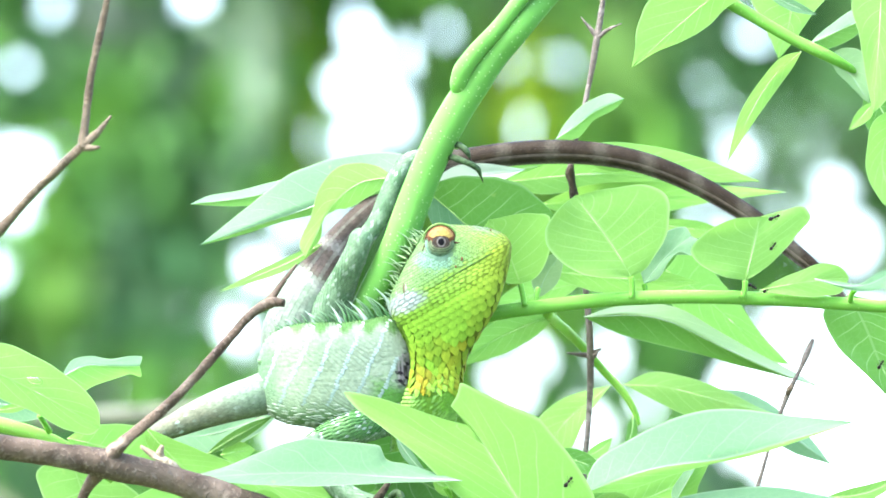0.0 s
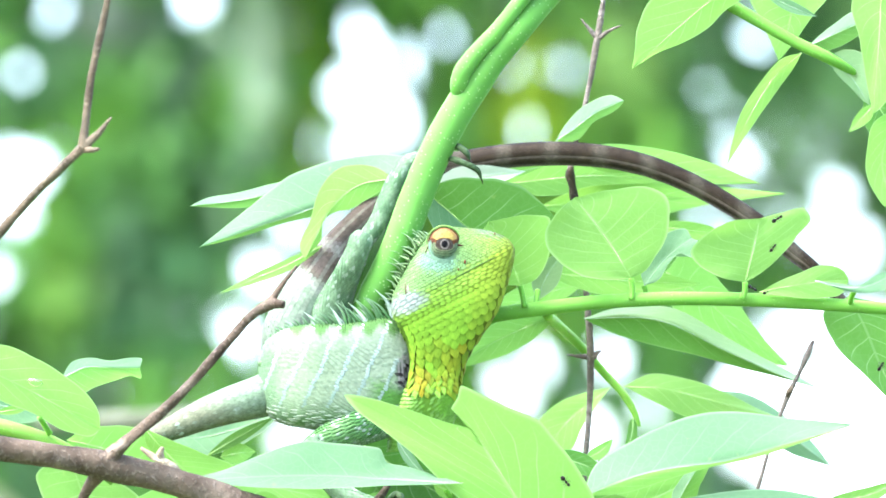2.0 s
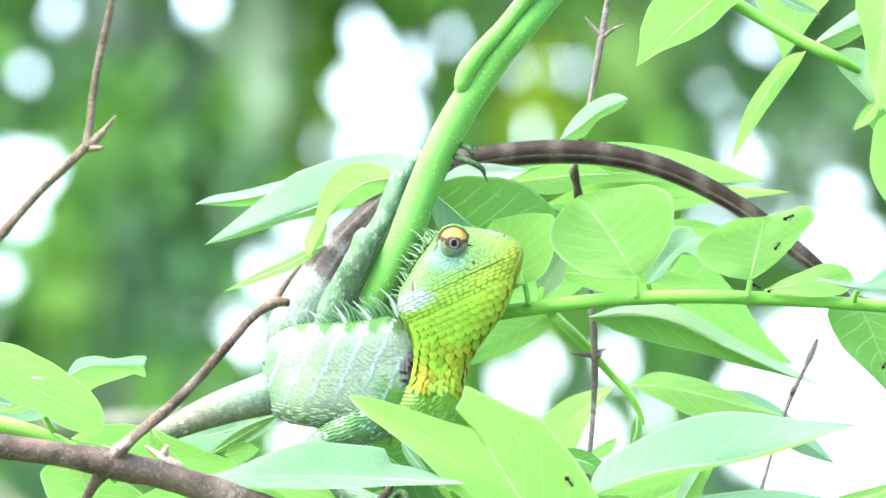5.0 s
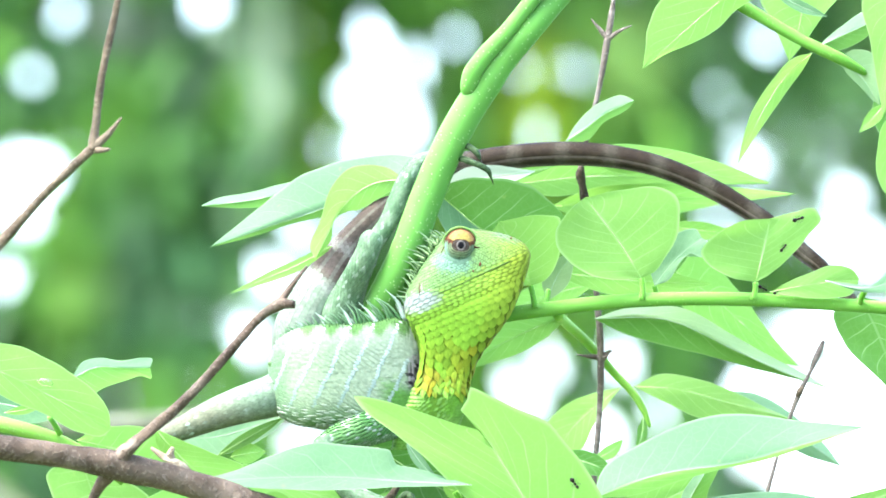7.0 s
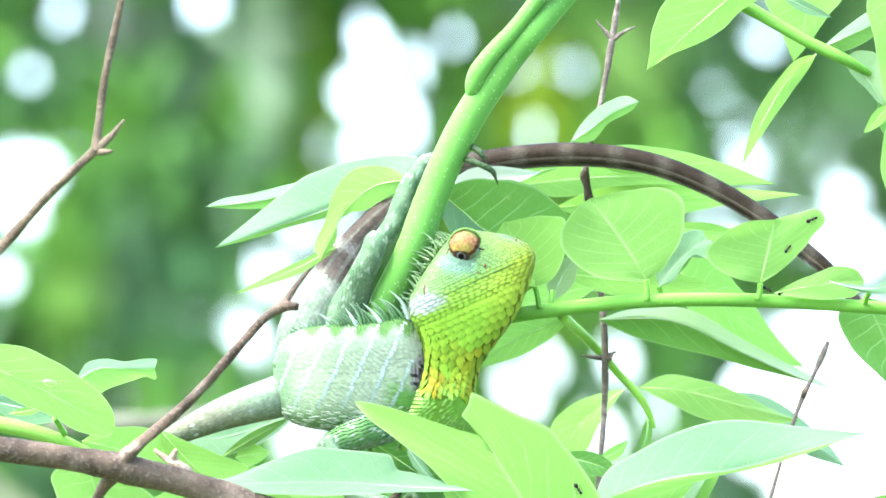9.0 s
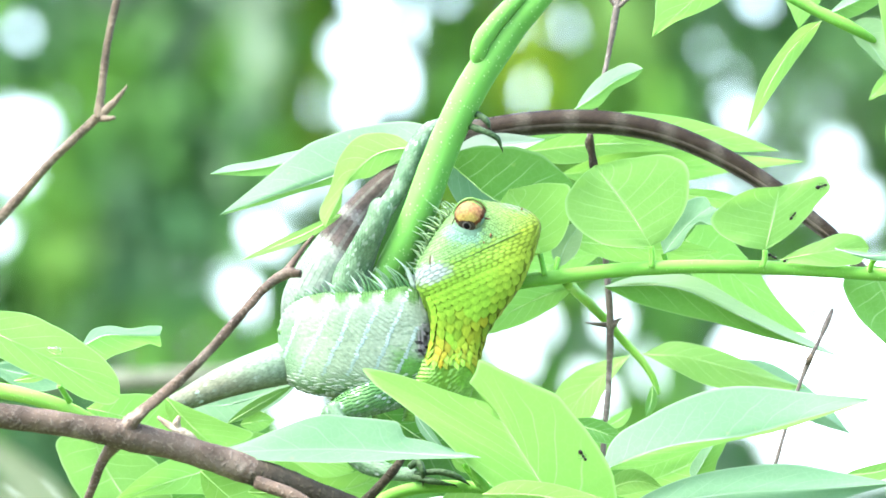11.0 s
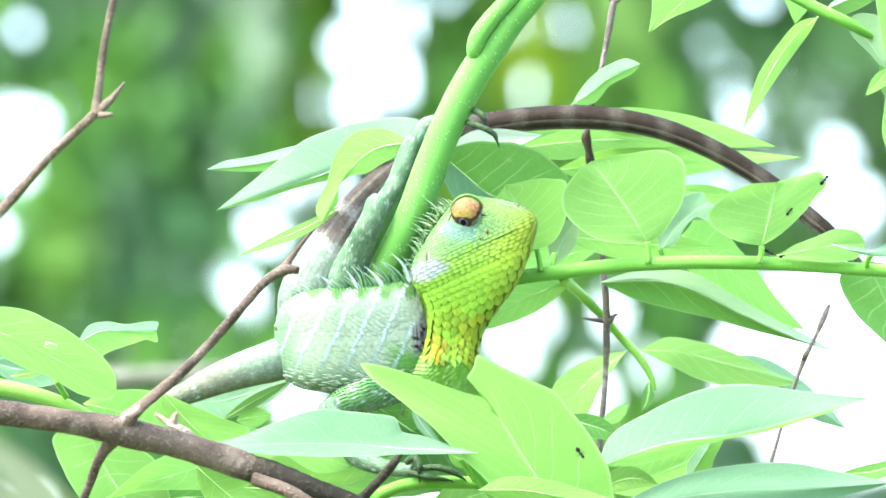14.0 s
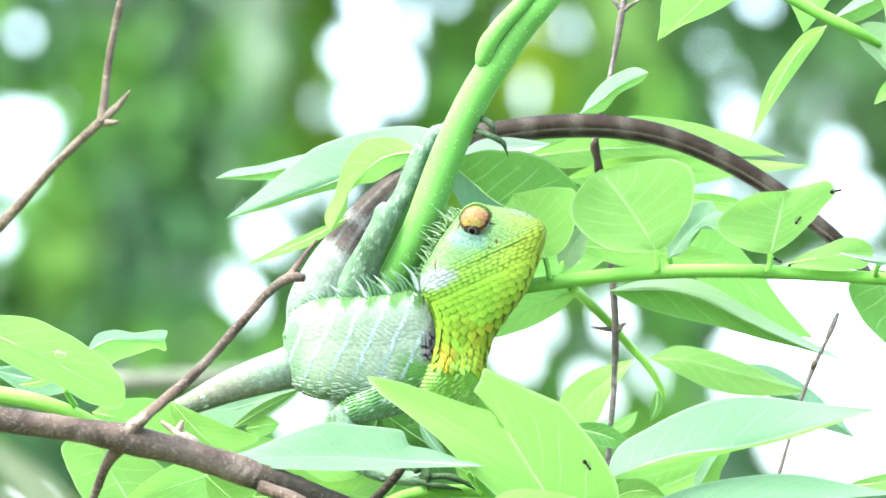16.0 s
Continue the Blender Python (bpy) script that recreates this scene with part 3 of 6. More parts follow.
leaf(shrub, LIME, [(22.2, 8, -10), (18.8, 8, -1.5), (13.1, 8, 8.4)], 9.7, [(23.3, 0, -16.2), (22.8, 0, -13.1), (22.1, 0, -10)], fold=0.04, wave=0.05,
     rims=([(18, 6, -9.6), (12.3, 6, -4.7), (9.4, 6, 1.8)], [(26.1, 7, -8.6), (29.6, 7, -3.4), (31.1, 7, 4.7), (30.5, 7, 9.2), (25.3, 7, 10.2)]))
leaf(shrub, SOFT, [(27.2, 8, -14.1), (29.4, 14, -8), (35.1, 16, 0.2)], 3.88, [(26.5, 4, -16), (26.9, 6, -13.1), (27.2, 8, -11.5)], peak=0.5)
leaf(shrub, MID, [(53.7, -2, -7.9), (49.1, -2, -0.2), (43.7, -2, 7.4), (37.6, -2, 15.2)], 14, [(53.9, -2, -14), (54.1, -2, -10.8), (53.7, -2, -7.9)], fold=0.0, wave=0.05,
     rims=([(44.2, -6, -8.1), (35.6, -6, -5.2), (29.5, -6, 1.5), (30.1, -6, 7.4), (33.5, -6, 11.8)], [(57.5, -1, -6), (61.7, -1, -0.2), (64.4, -1, 6.9), (64.6, -1, 14.4), (59.4, -1, 17.8), (47.8, -1, 17.4)]))
leaf(shrub, MID, [(86.3, -3, -9), (88.6, -3, 0.2), (90.5, -3, 9.2)], 12.5, [(85.4, -3, -13.9), (86.2, -3, -11.3), (86.3, -3, -9)], fold=0.0, wave=0.05,
     rims=([(78.6, -7, -7.4), (72.8, -7, -4), (70.4, -7, -0.8), (72.8, -7, 2.9), (81.5, -7, 8.2)], [(90.9, -2, -6.3), (96.4, -2, -1.5), (101.2, -2, 4.2), (104.8, -2, 9.8), (103.9, -2, 11.6), (97, -2, 11)]))
leaf(shrub, PALE, [(57.8, 14, -10.1), (61.1, 14, -5.7), (65.3, 14, -1), (71.5, 14, 3.7)], 5.5, [(57.8, 6, -13.6), (58, 6, -11.8), (57.6, 6, -10)], wave=0.12,
     rims=([(56.9, 16, -6), (59.5, 16, 0.2), (65.2, 16, 5.5), (69.7, 16, 6.3)], [(62, 12, -8.3), (64.9, 12, -3.6), (68, 12, -0.8), (71.7, 12, -1.8), (73.7, 12, 2.1)]))
leaf(shrub, MID, [(90.5, -2, -11.8), (102.5, -5, -9.5), (116, -3, -8.2)], 4.2, fold=0.1, wave=0.06,
     rims=([(95.4, -3, -9), (101.3, -4, -6.5), (109.3, -4, -4), (114.2, -4, -5.6)], [(97.7, -4, -12.9), (107.4, -5, -13.5), (113.9, -4, -12.1)]))
leaf(shrub, PALE, [(106, -8, -8.5), (116.8, -10, -10.8), (132.9, -10, -4.3)], 3.55, [(116.2, -3, -15.3), (116.5, -6, -13.1), (117.2, -8, -11.6)], fold=0.0, wave=0.06,
     rims=([(112.7, -9, -9.3), (118.9, -10, -9.8), (123.2, -10, -6.9)], [(112, -9, -10.6), (117.6, -10, -11.9), (125.1, -11, -11.3)]))
leaf(shrub, DARK, [(116.7, 12, -13.1), (120.8, 12, -21.3), (126, 12, -33.9), (134.1, 12, -48.9)], 13, fold=0.03, label="large dark leaf hanging from the leaf stem, shade in its colour",
     rims=([(109.1, 9, -17.7), (111.9, 9, -26.1), (122.1, 9, -36.8)], [(129.9, 10, -16.9), (137.2, 10, -27.4), (138.8, 10, -40.4)]))
leaf(shrub, LIME, [(64.8, 46, -6.1), (75, 46, -13), (85.7, 46, -22.5), (100.8, 46, -33.7)], 9, label="long lime leaf behind the leaf stem",
     rims=([(70, 44, -0.5), (82.2, 44, -10.7), (92.7, 44, -24.8)], [(65.2, 49, -13.8), (76.8, 49, -23.2), (89.9, 49, -31.8)]))
leaf(shrub, SOFT, [(40.7, 30, -19.6), (54.9, 30, -18.8), (68, 30, -21.7), (81.9, 30, -28.9), (97.4, 30, -36), (110, 30, -40.4)], 5, under=DEEPLIME, label="folded leaf, its lit upper and shaded lower half painted in two greens",
     rims=([(50.2, 38, -16.7), (66.6, 38, -16.6), (80, 38, -23.8), (92.8, 38, -31), (103.5, 38, -36.6)], [(48.1, 33, -23.4), (60.2, 33, -27.2), (73.3, 33, -30.3), (86.1, 33, -33.9), (99.2, 33, -37.2)]))
leaf(shrub, LIME, [(28.7, 26, -6), (48.3, 24, -8.3), (74.4, 24, -9.6)], 4.52, peak=0.5)
leaf(shrub, LIME, [(38, 46, 27.3), (55.3, 46, 26.8), (72.6, 46, 22.7), (92.6, 46, 19.6)], 5, rims=([(45.4, 44, 30.7), (57.7, 44, 30.4), (75.8, 44, 26.3)], [(45.4, 48, 23.2), (60.3, 48, 22.4), (76.7, 48, 19.6)]))
leaf(shrub, MID, [(17.1, 52, 19.3), (32.3, 52, 21.1), (49.6, 52, 21.9), (69.4, 52, 19.6)], 5, rims=([(24.1, 50, 23.7), (37.6, 50, 26.5), (52.1, 50, 26)], [(27.4, 54, 16.2), (42.2, 54, 17.5), (56.3, 54, 18.3)]))
leaf(shrub, LIME, [(28.2, 49, 13), (48.8, 49, 14.7), (69.3, 49, 15.6), (100.5, 49, 16.6)], 5, rims=([(38.8, 47, 17.8), (55.3, 47, 19.6), (79.2, 47, 18.8)], [(38.9, 51, 9.1), (60.3, 51, 10.1), (78.8, 51, 13.7)]))
leaf(shrub, LIME, [(59.8, 30, 7.5), (71.3, 30, 5.9), (82.7, 30, 4.7)], 2.58, peak=0.5)
leaf(shrub, BRIGHT, [(-2.3, 28, 18.1), (7.5, 28, 20.6), (23.9, 30, 23)], 4.2, peak=0.4)
leaf(shrub, LIME, [(11.8, 36, 20.5), (19, 36, 22.3), (29.7, 36, 24.6)], 1.6, peak=0.45)
leaf(shrub, PALE, [(32.6, 38, 31.8), (38.7, 38, 35.9), (44.4, 38, 40.2), (52.6, 38, 43.6)], 2.4, under=LIME, rims=([(35.9, 40, 37.1), (41.2, 40, 42.2), (49.4, 40, 45.1)], [(39.1, 40, 32.3), (43.7, 40, 37.3), (50.6, 40, 41.2)]))
leaf(shrub, LIME, [(32.7, 14, -18.5), (18.9, 16, -24.2), (1, 16, -34.3)], 4.85, peak=0.5)
leaf(shrub, LIME, [(40.4, 44, -9.7), (27.3, 44, -13), (10.8, 44, -19.6)], 4.36, peak=0.5)
leaf(shrub, MID, [(52.7, 56, -39.6), (63.8, 56, -40.1), (75.3, 56, -43.1), (86, 56, -45.6), (100.4, 56, -49.5)], 5, label="half-shaded green leaf",
     rims=([(60.5, 60, -36.1), (71.5, 60, -37.5), (83.7, 60, -41.9), (92.8, 60, -46.5)], [(60.7, 54, -43.7), (71.1, 54, -48.5), (83.5, 54, -50.7), (92.6, 54, -50.3)]))
leaf(shrub, PALE, [(75.4, 60, -41.2), (94.5, 60, -49.8), (113.8, 60, -63.2)], 3.8, fold=0.0, rims=([(88.9, 66, -41.9), (107.4, 66, -54.9)], [(85.4, 61, -48.7), (101.9, 61, -59.4)]))
leaf(shrub, LIME, [(49.1, 57, -39.8), (42.6, 57, -44.8), (36, 57, -50.4), (29.4, 57, -60.1)], 5.5, rims=([(41.7, 60, -41.4), (33.2, 60, -44.8), (27.1, 60, -51.4)], [(45.9, 55, -43.8), (41.3, 55, -50.5), (36.5, 55, -58.8)]))
leaf(shrub, DARK, [(55.5, 56, -48.6), (55.2, 56, -53.5), (53.5, 56, -58)], 1.62, peak=0.5)
leaf(shrub, LIME, [(40.9, 10, -59.7), (45.1, 10, -57.6), (48.8, 10, -54)], 1.9, peak=0.45)
leaf(shrub, DARK, [(28.5, 8, -58.5), (38.2, 6, -60.6), (47.1, 6, -64.3)], 3.23, peak=0.5)

# leaves of the upper stem
leaf(shrub, LIME, [(87.9, -8, 80.7), (71, -8, 67), (53.9, -8, 51.8)], 8.08, fold=0.05, wave=0.06,
     rims=([(86.1, -6, 72.7), (80.6, -6, 68.5), (75.4, -6, 63.5), (69.5, -6, 59.8), (60.6, -6, 56.1)], [(75, -9, 82.2), (63.4, -9, 76.1), (57.6, -9, 69.1), (55.4, -9, 63.7), (54.7, -9, 57.3)]))
leaf(shrub, LIME, [(100.7, 10, 78), (99.6, 10, 65.8), (96.3, 10, 54.5)], 7, rims=([(87.7, 10, 74.8), (90.7, 10, 66.7), (94.4, 10, 58.9)], [(111.6, 11, 75.6), (106, 11, 67.3), (99.3, 11, 57.9)]))
leaf(shrub, PALE, [(91.7, 6, 74), (99.4, 6, 70.1), (107.4, 6, 67)], 1.6, peak=0.5)
leaf(shrub, MID, [(102.3, -4, 56.4), (96.1, -4, 51.1), (90.3, -4, 43.2), (86.1, -4, 35.3), (81, -4, 24.4)], 2.7,
     rims=([(97.3, -6, 55.1), (90.6, -6, 48.2), (85.2, -6, 39.8), (82.7, -6, 32.2)], [(100.4, -2, 52.6), (95.2, -2, 45.4), (89.9, -2, 37.8), (85.1, -2, 30.7)]))
leaf(shrub, PALE, [(104.4, 2, 58.4), (111.7, 2, 61.9), (120.6, 2, 65.8)], 3.2, under=MID, rims=([(106.5, 4, 60.5), (111.3, 4, 64.4), (118.8, 4, 68.4)], [(106.5, 4, 57.1), (113.3, 4, 58.4), (119.4, 4, 62.3)]))
leaf(shrub, SOFT, [(110.3, 3, 55.2), (115.8, 3, 50.8), (122.1, 3, 41.6)], 4.5, rims=([(114.1, 2, 57.4), (119.6, 2, 56.7), (121.9, 2, 48.7)], [(112.3, 5, 51.3), (116.7, 5, 46.8), (120.1, 5, 43.2)]))
leaf(shrub, MID, [(125.1, -12, 78.1), (124.1, -12, 61.3), (122.3, -12, 38.6)], 8.08, fold=0.04, rims=([(116.8, -10, 72.6), (118.7, -10, 59.4), (121.2, -10, 44.9)], [(135.1, -14, 70.8), (131.7, -14, 54.8), (125.9, -14, 42.2)]))
leaf(shrub, LIME, [(123.4, 0, 41.8), (120, 0, 38.1), (116, 0, 33.8)], 2.0, peak=0.45)
leaf(shrub, LIME, [(129.8, -8, 40.4), (125, -8, 25.9), (129.8, -8, 9)], 7, rims=([(123.3, -9, 37.2), (120.6, -9, 28.3), (120.7, -9, 21.1), (124.3, -9, 14.3)], [(136.3, -7, 37.2), (137.9, -7, 24.3), (136.3, -7, 14.7)]))
leaf(shrub, DARK, [(121.9, 8, 47.2), (127.4, 8, 37.4), (137.1, 8, 27.7)], 6.46, peak=0.5)

# leaves low down, under and behind the dead branch
leaf(shrub, LIME, [(-143.4, -18, -27.9), (-119.3, -19, -38.6), (-97.4, -17, -50.7)], 8.08, [(-111.8, -13, -52.1), (-113.4, -15, -49.3), (-114.6, -17, -47.2)], fold=0.05, wave=0.06, label="broad lime leaf with a water drop on it",
     rims=([(-132.8, -20, -26.1), (-122.4, -20, -27.4), (-114.4, -20, -30.9), (-107.7, -20, -35.1), (-101.3, -20, -40.2), (-97.6, -20, -46)], [(-135.4, -17, -36.7), (-125.8, -17, -42.4), (-117, -17, -45.9), (-106.5, -17, -51.5), (-98.8, -17, -52.1)]))
leaf(shrub, PALE, [(-109.3, 2, -36.7), (-101.2, 2, -33.1), (-94.4, 2, -33.5), (-86.7, 2, -33.5)], 4, under=LIME, crisp=0.3, label="small leaf with a gnawed square tip",
     rims=([(-106.1, 3, -31.7), (-100.9, 3, -30.6), (-95.3, 3, -31.5), (-89.3, 3, -30.6), (-86.2, 3, -30.9)], [(-104.2, 5, -41.4), (-99.4, 5, -39), (-93.7, 5, -37.1), (-89.3, 5, -35.8), (-86.6, 5, -36.7)]))
leaf(shrub, PALE, [(-136.7, 6, -41.9), (-122.1, 6, -45.2), (-109.1, 6, -45.2)], 4.2, peak=0.5)
leaf(shrub, LIME, [(-128.2, -2, -46.3), (-122.5, -2, -45.4), (-116.5, -2, -43.7)], 1.3, peak=0.5)
leaf(shrub, LIME, [(-107.5, -2, -54.1), (-97.5, -2, -56.3), (-87, -2, -59.9), (-73.3, -2, -65.4)], 7, rims=([(-102.6, -3, -51), (-93.4, -3, -50), (-84.2, -3, -51.1)], [(-104.8, 0, -58.8), (-96, 0, -64.1), (-83.8, 0, -68)]))
leaf(shrub, LIME, [(-85.1, -6, -50.6), (-79.9, -6, -56.6), (-75.1, -6, -61.4), (-69.6, -6, -65.9)], 5, rims=([(-84.8, -4, -55), (-81.6, -4, -59.8), (-75.2, -4, -65)], [(-77.2, -6, -54.1), (-68, -6, -57.9), (-59.9, -6, -61.4)]))
leaf(shrub, PALE, [(-78.6, 14, -53.8), (-67.3, 14, -53.4), (-57.5, 14, -50.5), (-46.1, 14, -46.1)], 5.2, rims=([(-73.8, 16, -50.2), (-64.1, 16, -47.8), (-54.3, 16, -45.7)], [(-71.3, 12, -58.6), (-62.3, 12, -57.5), (-52.6, 12, -52.6)]))
leaf(shrub, MID, [(-67.7, 7, -58.8), (-59, 7, -53.6), (-48.3, 7, -47.6)], 1.7, peak=0.5)
leaf(shrub, LIME, [(-63.9, 10, -59.2), (-59.4, 10, -58.2), (-53.8, 10, -57.6)], 3, peak=0.5)
leaf(shrub, MID, [(-107.1, 10, -59), (-102.9, 10, -70.7), (-94.5, 10, -84), (-87.7, 10, -94.7)], 9, fold=0.05, rims=([(-116.6, 12, -64), (-113.4, 12, -74), (-105.6, 12, -85.4)], [(-96.7, 12, -64.8), (-87.4, 12, -70.4), (-82.9, 12, -83.4)]))
leaf(shrub, DARK, [(-98.4, 14, -81.5), (-78.1, 14, -81.5), (-58.6, 14, -78.6)], 3.2, peak=0.5)
leaf(shrub, LIME, [(-58.3, 2, -67.7), (-73.6, 2, -72.1), (-87.1, 2, -76.3), (-100.3, 2, -81.3)], 6, fold=0.05, rims=([(-68.7, 0, -64.9), (-82.5, 0, -68.2), (-93, 0, -74.3)], [(-64.8, 3, -78.3), (-76.9, 3, -78.8), (-89.8, 3, -79.1)]))
leaf(shrub, MID, [(-74.9, 18, -88.5), (-63.5, 18, -83.6), (-47.3, 18, -81.7), (-31, 18, -86.9)], 7, peak=0.5)
leaf(shrub, LIME, [(-75.2, 0, -72), (-66.3, 0, -80.1), (-57.4, 0, -87.1), (-46.9, 0, -96)], 6.5, rims=([(-74.4, 2, -78.2), (-68, 2, -86.3), (-59.9, 2, -94.4)], [(-61.4, -2, -70.1), (-50.1, -2, -74.9), (-40.4, -2, -86.2)]))
leaf(shrub, LIME, [(-71.3, 6, -65.4), (-58.4, 6, -67), (-43.8, 6, -68.7), (-31.2, 6, -72.2)], 6, rims=([(-63.3, 8, -61.4), (-50.3, 8, -63), (-36.5, 8, -66.3)], [(-61.6, 5, -71.9), (-48.6, 5, -74.3), (-37.3, 5, -75.4)]))
leaf(shrub, LIME, [(-61.4, -2, -78.1), (-42.9, -2, -78.4), (-27.5, -2, -75.4), (-16.7, -2, -68.3)], 7, label="lime leaf with a wavy rim under the branch",
     rims=([(-51.7, -3, -68.4), (-40.7, -3, -73.7), (-26.7, -3, -71)], [(-46.9, 0, -85), (-33.2, 0, -85), (-23, 0, -78.2)]))
leaf(shrub, DARK, [(-25.1, 24, -54.5), (-7.2, 22, -66.6), (18.9, 22, -79.7)], 10.02, peak=0.5)
leaf(shrub, DARK, [(-36.6, 26, -79.8), (-13.7, 26, -71.7), (12.4, 26, -74.9)], 9.69, peak=0.5)
leaf(shrub, MID, [(-10.6, 0, -90.3), (1.5, 0, -81.4), (15.3, 0, -78.2)], 6, peak=0.5)
leaf(shrub, SOFT, [(1.5, -8, -76), (9.6, -8, -73.4), (19.2, -8, -71.8)], 2.8, peak=0.5)

# a water drop on the broad low leaf
DROP, nt, bsdf, out = node_material("water")
bsdf.inputs["Base Color"].default_value = (1, 1, 1, 1)
bsdf.inputs["Roughness"].default_value = 0.03
bsdf.inputs["IOR"].default_value = 1.33
bsdf.inputs["Transmission Weight"].default_value = 1.0
water = thing("water_drop", (-115.7, -20.5, -37.3), "clear flat water drop on a lime leaf", "drop")
g = Geo()
for i in range(7):
    for j in range(18):
        a, w = 0.5 * math.pi * i / 6, 2 * math.pi * j / 18
        wide = math.sin(a) * (1 + 0.1 * math.sin(2 * w + 0.6))
        g.put(Vector((-115.7, -20.5, -37.3)) + Vector((2.1 * wide * math.cos(w), -0.9 * math.cos(a), 1.25 * wide * math.sin(w) - 0.5 * wide * math.cos(w))))
for i in range(6):
    for j in range(18):
        g.f.append((i * 18 + j, i * 18 + (j + 1) % 18, (i + 1) * 18 + (j + 1) % 18, (i + 1) * 18 + j))
part("bead", g, DROP, water)

# ---- the front sprig ----
sprig = thing("leafy_sprig", (60, 100, -1900), "sprig of broad translucent lime leaves in front of the lizard", "sprig")
part("sprig_stem", tube([(2.5, -38, -65.1), (4.5, -36, -70.7), (10.5, -34, -77.1), (26.5, -30, -86.8), (34.8, -10, -138.2), (40, 60, -900), (60, 100, -1890)], [0.8, 1.3, 1.5, 1.7, 2.2, 4, 6], 60, 10, 0.04), STALK, sprig)
leaf(sprig, LIME, [(31.2, -36, -85), (20.8, -40, -69.9), (14, -41, -58.9), (8.3, -41, -49.9)], 11.31, fold=0.0, wave=0.02, crisp=0.8, label="big lime leaf with a gnawed tip",
     rims=([(16.9, -39, -80.1), (2.5, -42, -67.5), (-7.8, -43, -57.3), (-17.3, -43, -49.9), (-23.5, -42, -45.4), (-27.8, -41, -40.4), (-27.3, -41, -39.9), (-19.4, -41, -41.3), (-7.8, -41, -45.1), (1.3, -41, -48.1)],
           [(44.5, -38, -80.2), (42.6, -42, -69.7), (34.6, -43, -56.5), (27.1, -43, -47.3), (16.8, -42, -43), (10.5, -42, -40.3), (5.1, -41, -38.1), (4.1, -41, -41.2), (2.2, -41, -44.3), (4.9, -41, -46.2)]))
leaf(sprig, PALE, [(5.4, -44, -65.1), (-13.3, -44, -64.1), (-32.4, -44, -63), (-53, -44, -63.3), (-74.3, -44, -64.6)], 5, [(5.1, -36, -73.2), (2.7, -36, -70.1), (0.6, -36, -67.2)], fold=0.0, wave=0.06, crisp=0.55, label="leaf with a bite out of its rim, sky sheen in its pale colour",
     rims=([(-2.2, -41, -62.9), (-10.5, -41, -60.4), (-16, -41, -59.3), (-17.8, -41, -55.5), (-20.5, -41, -54.8), (-29.2, -41, -54), (-37.5, -41, -52.9), (-45.1, -41, -54.7), (-53.1, -41, -57.8), (-61, -41, -61.2)], [(-2.2, -47, -65.3), (-10.5, -47, -65.5), (-16, -47, -65.6), (-20.4, -47, -65.9), (-24.7, -47, -66.1), (-30.7, -47, -66.4), (-37.9, -47, -66.6), (-45, -47, -66.4), (-52.9, -47, -66.1), (-62.5, -47, -65.3)]))
leaf(sprig, LIME, [(-3, -34, -64.9), (1.1, -34, -67.3), (5.3, -34, -66.1)], 2.4, peak=0.5)
leaf(sprig, PALE, [(39.6, -30, -69.1), (52, -30, -64), (64.8, -30, -61), (79.2, -30, -59.2), (96.7, -30, -54.3), (116.5, -30, -48.8)], 7.4, under=LIME, fold=0.0, wave=0.05, label="long leaf, one half pale with painted sky sheen, the other lime",
     rims=([(42.5, -26, -60.9), (54.5, -26, -52.9), (67.3, -26, -47.3), (80.1, -26, -45.2), (98.5, -26, -47)], [(52, -30, -68), (63.5, -30, -64.3), (75.7, -30, -60.8), (87.9, -30, -58.3), (104.7, -30, -52.8)]))
leaf(sprig, PALE, [(42.8, -28, -82.6), (59.5, -28, -78.1), (77, -28, -75.4), (97.8, -28, -74.5), (123.3, -28, -72.6)], 7.4, fold=0.0, label="long leaf low on the sprig, sky sheen in its pale colour",
     rims=([(48.4, -25, -78.3), (61.1, -25, -72.1), (77, -25, -68.4), (96.2, -25, -67.6), (110.6, -25, -70.3)], [(59.6, -26, -83.3), (77.2, -26, -85), (97.9, -26, -80.5), (112.3, -26, -75.8)]))
leaf(sprig, MID, [(108.9, -10, -70.9), (118.6, -10, -70), (131.4, -10, -64.7)], 2.4, peak=0.5)
leaf(sprig, LIME, [(42.8, -8, -76.3), (58.9, -8, -70.7), (75, -8, -63)], 6.14, peak=0.5)
leaf(sprig, PALE, [(65.9, -14, -72.4), (69, -14, -66.7), (72.8, -14, -60.6)], 2.8, under=LIME, rims=([(64.9, -13, -70), (67.1, -13, -65.2), (70.6, -13, -61.4)], [(71, -13, -71.5), (72.9, -13, -66.7), (75.1, -13, -60.6)]))
leaf(sprig, MID, [(40.5, -16, -75.8), (48.5, -16, -72.5), (57.3, -16, -74.3)], 3.6, peak=0.45)
leaf(sprig, LIME, [(5.9, -47, -75.3), (19.4, -47, -75.4), (32.9, -47, -77.5), (51.9, -47, -80.1)], 4, fold=0.0, rims=([(12.2, -46, -71.9), (24.1, -46, -72.1), (40.3, -46, -76.5)], [(13.1, -46, -78.7), (24.2, -46, -81.7), (40.1, -46, -82.8)]))
leaf(sprig, PALE, [(-13.1, -12, -53.7), (-9.2, -12, -59.6), (-3.8, -12, -64.9)], 1.5, peak=0.4)

# ---- dead wood ----
branch = thing("dead_branch", (400, 100, -1900), "bare brown dead branch with forked side twigs", "branch")
